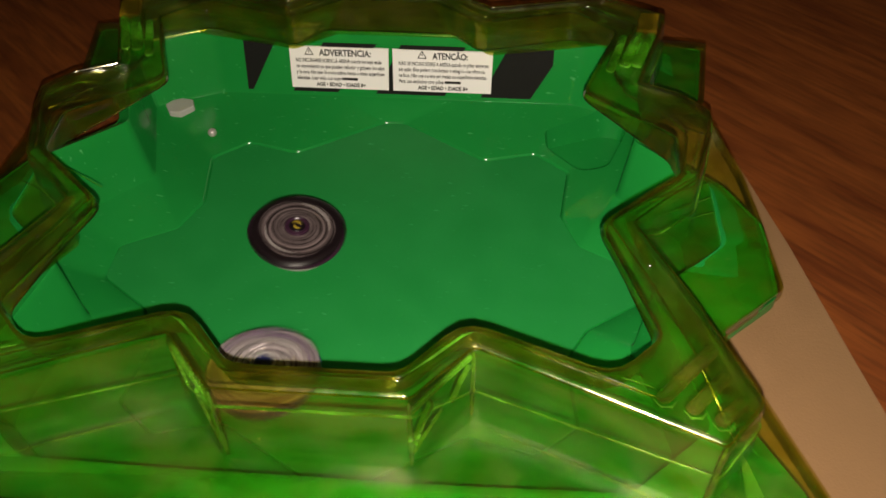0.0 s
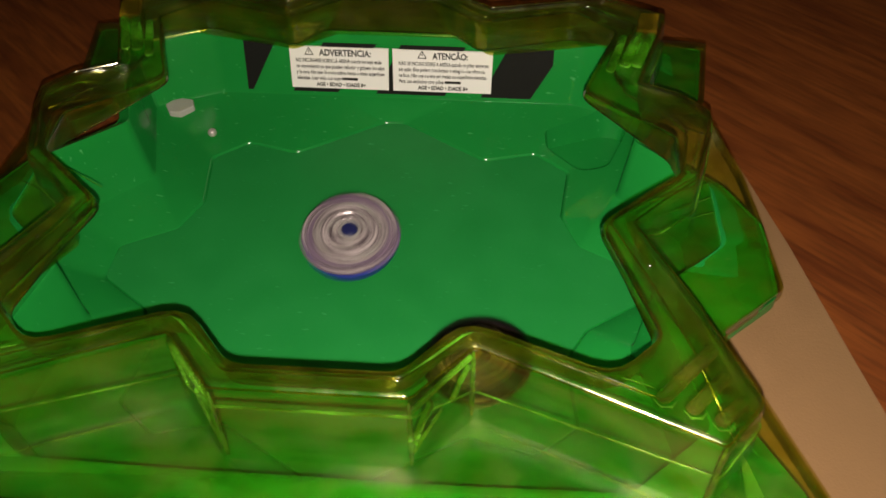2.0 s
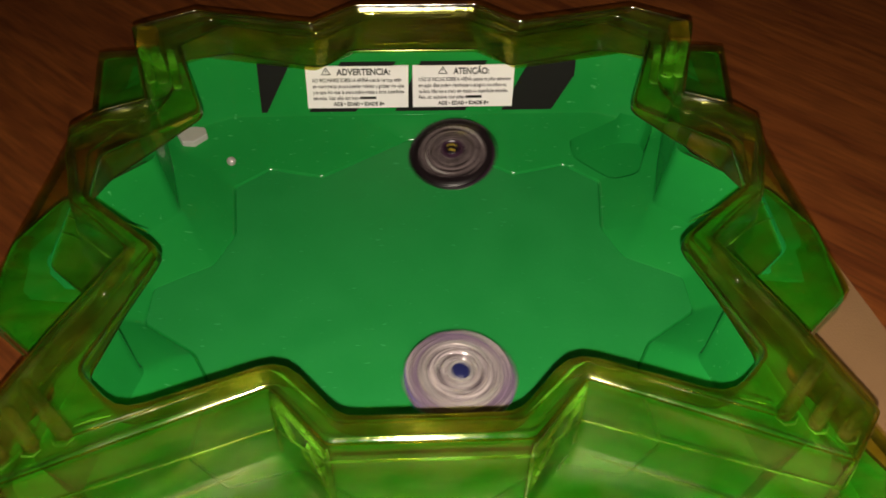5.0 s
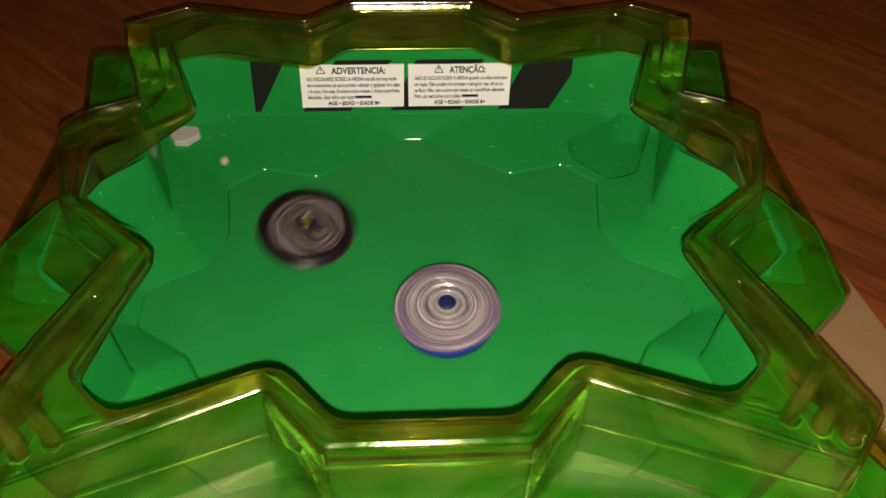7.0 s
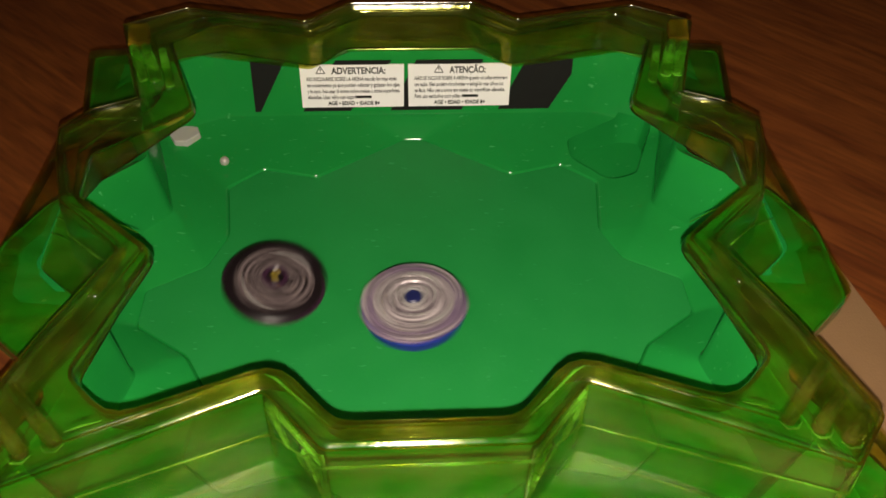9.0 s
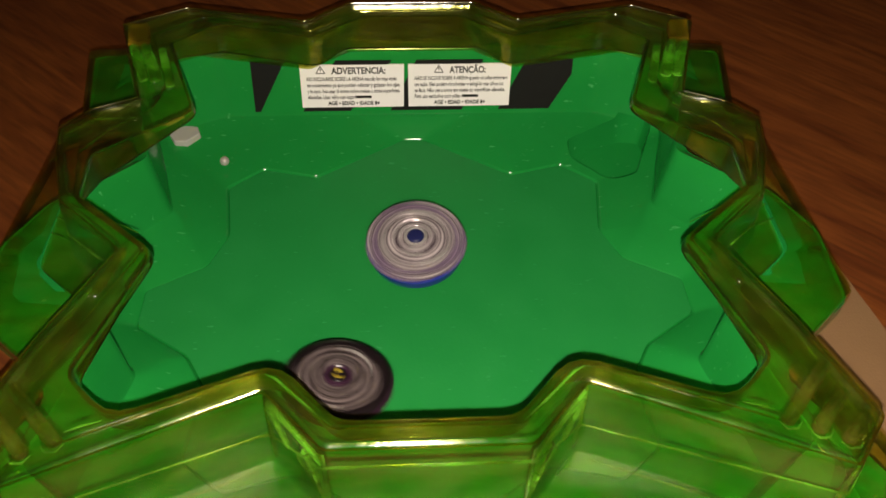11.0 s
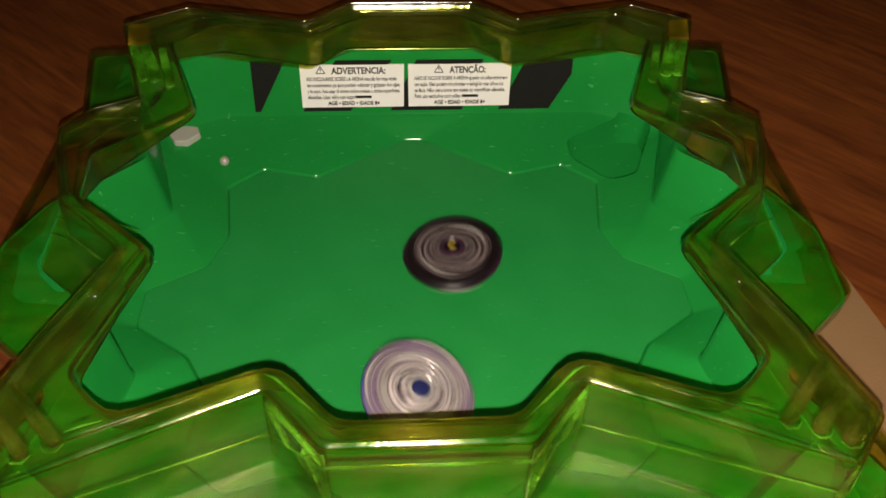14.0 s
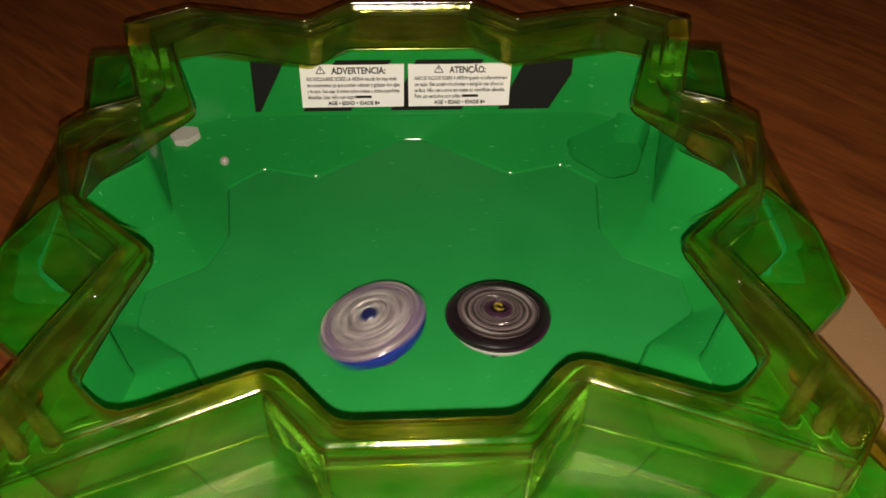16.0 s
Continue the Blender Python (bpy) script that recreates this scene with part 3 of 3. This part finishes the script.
            loft(bm, [[(side * (x + 0.5 * w * math.cos(u)), y + 0.5 * w * math.cos(u), 66 + 0.5 * w * math.sin(u) * q) for u in [2 * math.pi * k / 6 for k in range(6)]]
                      for x, y, q in ((*a, 0.5), ((a[0] + b[0]) / 2, (a[1] + b[1]) / 2 + 0.6, 1), (*b, 0.5))], True, True)
            part("tab_glint", bm, GLINT, cover)
        bm = bmesh.new()
        ridge(bm, (140.5 * side, 1), (147.5 * side, -24), 2.6, 95.6, 0.7)
        part("slot_rib", bm, AMBER, cover)
        # raised mark on the side tab: plain bars
        for k in range(4):
            bm = bmesh.new()
            x0 = 211 if side > 0 else -217
            box(bm, x0, x0 + 6, 26 + k * 6, 29 + k * 6, 54.5, 58.6)
            part("raised_bar", bm, AMBER, cover, smooth=False)
    return base


PEARL = mottled("pearl_plastic", (0.62, 0.55, 0.55), (0.72, 0.65, 0.65), 0.15, 90, 3, 0.0, metal=0.55)
arena()


def blades(count, deep, twist=0.0):
    """A radius that swells and drops off count times round, like the blades of a top."""
    def change(angle, r):
        s = (angle * count / (2 * math.pi) + twist) % 1.0
        return r - deep * s ** 1.6 * min(1.0, r / 20)
    return change


def top_of(name_label, layers):
    """A top from lathe parts: name, profile of radius and height, material, blades, label."""
    top = tagged(new("spinning_top"), name_label, "spinning top")
    for name, profile, mat, lobes, label in layers:
        bm = bmesh.new()
        lathe(bm, profile, 60, lobes)
        part(name, bm, mat, top, label)
    return top


def arcs(top, spans, r0, r1, z0, z1, mat, name, label=""):
    """Raised curved bars on a top, each over a span of degrees."""
    for a, b in spans:
        bm = bmesh.new()
        rings = []
        for k in range(13):
            u = radians(a + (b - a) * k / 12)
            m = 1 - abs(k / 6 - 1) ** 4
            w = (r1 - r0) / 2 * (0.3 + 0.7 * m)
            rc = (r0 + r1) / 2 + (k / 12 - 0.5) * (r1 - r0) * 0.7
            rings.append([((rc + dr) * math.cos(u), (rc + dr) * math.sin(u), z) for dr, z in
                          ((-w, z0), (w, z0), (w * 0.7, z0 + (z1 - z0) * m), (-w * 0.7, z0 + (z1 - z0) * m))])
        loft(bm, rings, True, True)
        part(name, bm, mat, top, label)


silver_top = top_of("spinning silver and blue toy top with a navy hub", (
    ("tip", [(1.5, 0), (3.5, 0.8), (8.5, 3), (10, 6), (10, 12), (12, 15), (12, 22), (0.5, 22)], LILAC, None, "purple plastic tip"),
    ("disc", [(9, 20.5), (24, 21), (28.8, 23.5), (29.6, 26.5), (29.6, 29), (27, 29.7), (9, 29.7)], BLUE, blades(3, 1.6), "blue plastic disc"),
    ("layer", [(9, 29), (29.6, 29.5), (30.2, 30.8), (29.4, 31.8), (25, 32.4), (23, 32.1), (9, 32.1)], LILAC, blades(3, 3.6, 0.3), "lilac clear plastic layer"),
    ("plate", [(9, 31.1), (23.4, 31.7), (23.2, 32.9), (21, 33.5), (19.4, 32.9), (17.6, 33.1), (16, 34.2), (14.4, 34.3), (13.4, 33.5), (12.2, 33.6),
               (10.6, 34.9), (8.6, 35.1), (7.4, 34.2), (0.5, 34.2)], SILVER, blades(3, 2.0, 0.1), "silver plate with swirling ridges"),
    ("collar", [(7, 33.4), (6.8, 36), (5.8, 36.3), (5.2, 35.1), (0.5, 35.1)], WHITE, None, ""),
    ("hub", [(5, 33), (4.9, 35.6), (4, 36.6), (0.5, 37)], NAVY, None, "navy blue hub")))
arcs(silver_top, ((0, 75), (120, 195), (240, 315)), 24, 28.6, 31.7, 32.7, SILVER, "outer_blade", "silver outer blade")
arcs(silver_top, ((40, 100), (160, 220), (280, 340)), 17.6, 20.6, 33.2, 34.1, WHITE, "inner_blade", "bright silver blade")
arcs(silver_top, ((0, 40), (150, 190), (260, 300)), 11.4, 13.6, 34.1, 34.9, WHITE, "middle_blade", "bright silver blade")
arcs(silver_top, ((10, 60), (130, 180), (250, 300)), 8.0, 10.0, 35, 35.7, WHITE, "hub_blade", "bright silver blade")
dark_top = top_of("spinning black and smoke-grey toy top with a yellow hub", (
    ("tip", [(1.2, 0), (2.5, 0.6), (4, 4), (8, 8), (10, 13), (11, 20), (0.5, 20)], BLACK, None, ""),
    ("disc", [(8, 18.5), (20, 19.5), (24.5, 21.5), (25.2, 23.5), (24, 26), (8, 26)], GREY, blades(4, 1.5), "pale metal disc"),
    ("layer", [(9, 25.5), (26, 26), (28.8, 28.5), (29.3, 30.8), (28, 32), (24.5, 32.5), (23.0, 32.1), (9, 32.1)], BLACK, blades(2, 3.0), "black layer"),
    ("band", [(24, 26.9), (28.0, 27.3), (28.5, 28.7), (26, 29.3), (24, 29.3)], PLUM, None, "plum band"),
    ("face", [(9, 31.7), (22.6, 31.9), (22.6, 32.7), (20.4, 33.3), (17.5, 32.7), (15.4, 32.9), (13.6, 33.7), (9, 34.1), (7.6, 33.6), (0.5, 33.6)], GUN, blades(3, 1.6), "smoke-grey face"),
    ("collar", [(7.4, 32.8), (7.2, 34.9), (6, 35.3), (5.2, 34.6), (0.5, 34.6)], PLUM, None, ""),
    ("hub", [(5, 32), (4.7, 34.6), (3.6, 35.4), (0.5, 35.6)], BLACK, None, "")))
arcs(dark_top, ((20, 85), (200, 265)), 18.2, 20.2, 32.8, 33.4, WHITE, "face_blade", "bright silver blade")
arcs(dark_top, ((70, 130), (250, 310)), 10, 13.4, 33.7, 34.4, GUN, "hub_blade")
arcs(dark_top, ((0, 150), (180, 330)), 1.2, 3.2, 35.0, 35.9, GOLD, "yellow_crest", "yellow curved crest")

# lamp of the device
bm = bmesh.new()
bmesh.ops.create_circle(bm, cap_ends=True, radius=3.0, segments=16)
GLOW, n, l, b = material("white_led")
b.inputs["Emission Color"].default_value = (1.0, 0.86, 0.70, 1)
b.inputs["Emission Strength"].default_value = 48500
torch = tagged(part("torch_lamp", bm, GLOW, smooth=False), "small glowing white torch lamp held above the arena", "torch")

# ---- what moves ----
HUB_DARK = [
    (0, -36.4, 42.8), (0.1, -32.0, 44.7), (0.2, -26.1, 45.1), (0.3, -20.7, 48.8), (0.4, -20.4, 103.2),
    (0.5, -18.5, 117.3), (0.6, -7.8, 86.7), (0.7, 5.5, 50.4), (0.8, 17.9, 23.9), (0.9, 26.3, 32.2), (1, 40.7, 41.1),
    (1.1, 55.5, 50.2), (1.2, 67.1, 57.6), (1.3, 74.2, 61.5), (1.4, 75.4, 59.9), (1.5, 72.0, 49.6), (1.6, 67.7, 34.9),
    (1.7, 63.7, 16.2), (1.8, 60.0, -1.3), (1.9, 59.6, -16.4), (2, 60.2, -32.0), (2.1, 59.5, -38.3),
    (2.2, 55.4, -38.6), (2.3, 44.9, -34.2), (2.4, 37.5, -33.5), (2.5, 41.3, -41.9), (2.6, 39.3, -42.1),
    (2.7, 32.9, -28.6), (2.8, 16.9, -25.8), (2.9, 27.7, -39.1), (3, 38.3, -42.1), (3.1, 43.5, -30.5),
    (3.2, 35.6, -9.8), (3.3, 10.4, 1.2), (3.4, -21.9, -23.0), (3.5, -38.7, -39.7), (3.6, -38.0, -61.5),
    (3.7, -23.7, -67.5), (3.8, -2.4, -53.3), (3.9, -3.0, -30.0), (4, -61.1, -66.0), (4.1, -95.5, -55.8),
    (4.2, -93.2, -38.5), (4.3, -61.4, -22.4), (4.4, -31.0, -3.8), (4.5, -11.7, 20.4), (4.6, -8.5, 45.3),
    (4.7, -11.8, 72.1), (4.8, -7.6, 99.4), (4.9, 3.7, 113.4), (5, 19.3, 123.9), (5.1, 29.1, 114.0),
    (5.2, 35.5, 95.3), (5.5, 63.9, 39.8), (5.8, 60.8, -10.7), (6.1, 18.7, -41.1), (6.4, -35.9, -34.4),
    (6.7, -73.6, 0.4), (6.9, -69.5, 43.9), (7.1, -39.1, 86.7), (7.3, 3.7, 94.4), (7.4, 25.6, 90.3),
    (7.5, 45.4, 79.4), (7.6, 60.6, 64.0), (7.7, 68.7, 44.8), (7.8, 73.9, 25.2), (7.9, 70.8, 4.3), (8, 63.0, -12.5),
    (8.1, 51.5, -29.5), (8.2, 31.2, -40.6), (8.3, 11.0, -46.8), (8.4, -10.5, -47.1), (8.5, -30.1, -40.8),
    (8.6, -46.2, -32.2), (8.7, -62.9, -19.7), (8.8, -70.6, -1.9), (8.9, -75.2, 14.2), (9, -69.7, 32.3),
    (9.1, -62.6, 48.4), (9.2, -54.6, 67.1), (9.5, -12.2, 94.8), (9.8, 37.0, 79.6), (10.1, 67.0, 40.0),
    (10.4, 45.2, -12.0), (10.7, -0.3, -32.6), (11, -37.5, -25.4), (11.2, -50.1, -14.0), (11.3, -47.6, -3.9),
    (11.4, -38.6, 7.6), (11.5, -35.7, 17.1), (11.6, -40.3, 27.1), (11.7, -51.4, 28.9), (11.8, -50.3, 28.8),
    (11.9, -39.1, 24.2), (12, -23.8, 23.8), (12.1, -16.1, 22.1), (12.2, -49.4, 10.7), (12.3, -61.1, -3.5),
    (12.4, -60.4, -12.4), (12.5, -47.0, -15.3), (12.6, -30.7, -10.8), (12.7, -15.2, -7.5), (12.8, -14.1, 5.6),
    (12.9, -9.7, 16.3), (13, -5.0, 29.0), (13.1, -1.5, 37.7), (13.2, 2.2, 48.2), (13.3, 1.1, 49.8),
    (13.4, 1.0, 45.1), (13.5, 1.7, 33.1), (13.6, 6.2, 33.0), (13.7, 9.6, 34.4), (13.8, 11.7, 31.4),
    (13.9, 15.3, 34.2), (14, 17.2, 49.3), (14.1, 15.5, 60.4), (14.2, 10.9, 63.7), (14.3, 3.6, 55.9),
    (14.4, -2.5, 43.7), (14.5, -5.3, 36.3), (14.6, 0.8, 39.1), (14.7, 5.4, 42.0), (14.8, 7.6, 40.4),
    (14.9, 7.5, 35.9), (15, 15.4, 37.2), (15.1, 22.7, 44.5), (15.2, 29.2, 44.4), (15.3, 29.7, 39.8),
    (15.4, 35.4, 36.6), (15.5, 33.0, 31.4), (15.6, 34.9, 20.6), (15.7, 44.8, 14.7), (15.8, 44.4, 16.1),
    (15.9, 37.8, 9.9), (16, 37.3, 10.0),
]
HUB_SILVER = [
    (0, -35.8, -43.3), (0.1, -33.0, -31.6), (0.2, -25.3, -21.9), (0.3, -11.4, -8.7), (0.4, 4.4, -27.9),
    (0.5, 16.7, -33.5), (0.6, 22.2, -35.7), (0.7, 27.0, -31.6), (0.8, 33.5, -23.4), (0.9, 38.0, -27.0),
    (1, 37.0, -27.1), (1.1, 31.2, -20.9), (1.2, 26.2, -13.2), (1.3, 17.7, 4.5), (1.4, 14.0, 17.6), (1.5, 4.9, 35.6),
    (1.6, 1.1, 46.8), (1.7, -2.3, 55.0), (1.8, -7.6, 58.1), (1.9, -8.1, 52.9), (2, -8.8, 41.2), (2.1, -10.4, 28.3),
    (2.2, -11.2, 11.5), (2.3, -11.4, -1.7), (2.4, -19.5, -6.4), (2.5, -31.2, -2.9), (2.6, -34.5, 2.6),
    (2.7, -28.3, 11.9), (2.8, -23.8, 18.2), (2.9, -30.2, 48.2), (3, -23.8, 60.5), (3.1, -13.9, 68.1),
    (3.2, -0.0, 65.5), (3.3, 10.8, 55.8), (3.4, 25.8, 77.8), (3.5, 38.5, 81.3), (3.6, 47.3, 68.4), (3.7, 49.7, 48.2),
    (3.8, 46.3, 26.9), (3.9, 40.3, 15.3), (4, 70.5, 70.6), (4.1, 83.4, 93.7), (4.2, 87.4, 92.8), (4.3, 82.1, 84.4),
    (4.4, 69.9, 69.3), (4.5, 42.2, 50.0), (4.6, 37.0, 30.7), (4.7, 31.6, 8.3), (4.8, 25.7, -3.3), (4.9, 19.5, -20.7),
    (5, 15.9, -27.5), (5.1, 6.4, -34.4), (5.2, -1.6, -35.3), (5.5, -26.8, -27.1), (5.8, -44.7, -7.5),
    (6.1, -45.5, 16.8), (6.4, -27.0, 33.6), (6.7, 0.1, 30.0), (7, 12.8, 12.8), (7.3, -2.2, 9.2), (7.4, -10.8, 13.6),
    (7.5, -18.3, 19.4), (7.6, -24.9, 22.4), (7.7, -28.2, 26.8), (7.8, -27.1, 26.7), (7.9, -24.9, 23.8),
    (8, -17.2, 20.8), (8.1, -8.6, 16.3), (8.2, -0.1, 9.2), (8.3, 9.5, 7.5), (8.4, 17.1, 7.3), (8.5, 21.4, 7.2),
    (8.6, 21.4, 7.2), (8.7, 19.2, 7.2), (8.8, 14.0, 10.1), (8.9, 5.5, 13.1), (9, -3.1, 16.8), (9.1, -10.8, 15.0),
    (9.2, -11.9, 13.6), (9.5, -6.7, 2.7), (9.8, 12.3, -0.6), (10.1, 16.0, 12.0), (10.4, 6.0, 32.0),
    (10.7, 2.0, 48.0), (11, -1.0, 56.1), (11.3, 1.1, 49.8), (11.4, 1.9, 39.1), (11.5, 14.4, 38.7),
    (11.6, 38.1, 38.1), (11.7, 61.2, 40.4), (11.8, 67.1, 41.8), (11.9, 62.9, 45.0), (12, 50.8, 39.2),
    (12.1, 43.5, 34.9), (12.2, 56.7, 31.6), (12.3, 56.2, 27.2), (12.4, 58.1, 15.7), (12.5, 55.1, 8.9),
    (12.6, 48.3, -3.0), (12.7, 40.3, -9.3), (12.8, 45.4, -10.7), (12.9, 37.4, -16.8), (13, 37.4, -16.8),
    (13.1, 29.8, -8.9), (13.2, 17.2, -8.5), (13.3, 8.7, -10.8), (13.4, 3.4, -11.9), (13.5, -0.9, -18.1),
    (13.6, -3.2, -26.5), (13.7, 1.9, -26.7), (13.8, 1.9, -26.7), (13.9, 0.8, -30.2), (14, -0.4, -33.8),
    (14.1, -4.3, -31.3), (14.2, -7.3, -31.2), (14.3, -11.3, -26.3), (14.4, -18.3, -18.7), (14.5, -27.6, -14.7),
    (14.6, -41.7, -20.4), (14.7, -40.6, -21.7), (14.8, -33.6, -18.2), (14.9, -23.5, -12.3), (15, -16.3, -13.8),
    (15.1, -15.2, -6.2), (15.2, -20.4, -0.3), (15.3, -18.3, 11.1), (15.4, -27.6, 11.9), (15.5, -27.6, 16.0),
    (15.6, -25.2, 14.0), (15.7, -35.6, 14.4), (15.8, -24.3, 9.9), (15.9, -19.4, 12.5), (16, -24.3, 7.8),
]

# lean in degrees and the compass of the lean (unwound), over time
LEAN_DARK = [(0, 4, 0), (0.45, 9, 330), (0.8, 4, 520), (1.05, 8, 630), (1.5, 4, 660), (4.2, 4, 700), (4.5, 14, 760), (5.0, 3, 900), (9.2, 4, 1800), (11.9, 4, 2400),
             (12.1, 10, 2480), (12.4, 4, 2560), (15.5, 8, 3370), (15.9, 15, 3340), (16.0, 11, 3300)]
LEAN_SILVER = [(0, 6, 90), (1.2, 8, 180), (2.0, 8, 630), (3.0, 7, 650), (4.0, 3, 880), (4.45, 10, 990), (5.0, 4, 1080), (9.2, 4, 2320), (11.2, 6, 2430), (11.55, 19, 2610), (11.7, 18, 2642), (11.85, 17, 2675), (12.0, 13, 2740),
               (12.1, 13, 2830), (12.2, 19, 2935), (12.3, 17, 2968),
               (12.5, 9, 3100), (12.78, 22, 3330), (13.25, 12, 3510), (13.65, 24, 3690), (13.92, 15, 3870), (14.12, 22, 4050), (14.45, 16, 4230),
               (14.7, 26, 4372), (14.8, 27, 4410), (14.9, 22, 4440), (15.0, 17, 4560), (15.1, 22, 4765), (15.2, 21, 4815), (15.3, 17, 4870),
               (15.4, 17, 5000), (15.5, 21, 5090), (15.6, 25, 5130), (15.7, 23, 5180), (15.8, 21, 5350), (15.9, 24, 5500), (16.0, 18, 5550)]


def along(rows, t):
    """The values at t on a smooth curve through rows of time and values."""
    k = max(i for i in range(len(rows)) if rows[i][0] <= t + 1e-6)
    if k == len(rows) - 1:
        return rows[k][1:]
    a, b, c, d = rows[max(k - 1, 0)], rows[k], rows[k + 1], rows[min(k + 2, len(rows) - 1)]
    h = c[0] - b[0]
    s = (t - b[0]) / h
    out = []
    for i in range(1, len(b)):
        m0 = (c[i] - a[i]) / max(c[0] - a[0], 1e-6) * h
        m1 = (d[i] - b[i]) / max(d[0] - b[0], 1e-6) * h
        out.append((2 * s ** 3 - 3 * s ** 2 + 1) * b[i] + (s ** 3 - 2 * s ** 2 + s) * m0 + (3 * s ** 2 - 2 * s ** 3) * c[i] + (s ** 3 - s ** 2) * m1)
    return out


def spin_rows(hub, lean, turn, inward, until):
    rows, high = [], 36 * U
    for k in range(0, 16 * FPS + 1):
        t = k / FPS
        x, y = along(hub, t)
        tilt, way = along(lean, t)
        lean_x, lean_y = tilt * math.cos(radians(way)), tilt * math.sin(radians(way))
        # on the rising floor a fast top leans towards the middle of the bowl
        far_x, far_y = -x / 1000 / U, 43 - y / 1000 / U
        pull = inward * (max(0.0, min(1.0, until - t)))
        share = min(12.0, abs(pull) * math.hypot(far_x, far_y)) / max(math.hypot(far_x, far_y), 1e-6)
        lean_x, lean_y = radians(lean_x + share * far_x), radians(lean_y + share * far_y)
        tip = math.hypot(lean_x, lean_y)
        axis = Vector((math.sin(tip) * lean_x / max(tip, 1e-6), math.sin(tip) * lean_y / max(tip, 1e-6), math.cos(tip)))
        foot = Vector((x / 1000, y / 1000, high * axis.z)) - axis * high
        lay = Vector((0, 0, 1)).rotation_difference(axis).to_matrix().to_4x4()
        rows.append((t, Matrix.Translation(foot) @ lay @ pose(0, 0, 0, 0, 0, turn * k)))
    return rows


def motions():
    walk(silver_top, spin_rows(HUB_SILVER, LEAN_SILVER, -80, 0.04, 11.2))
    walk(dark_top, spin_rows(HUB_DARK, LEAN_DARK, -78, 0.09, 99))
    walk(torch, [(t, m @ pose(0, -14 * U, 0.004, -19, -16, 0)) for t, m in PATH])


motions()
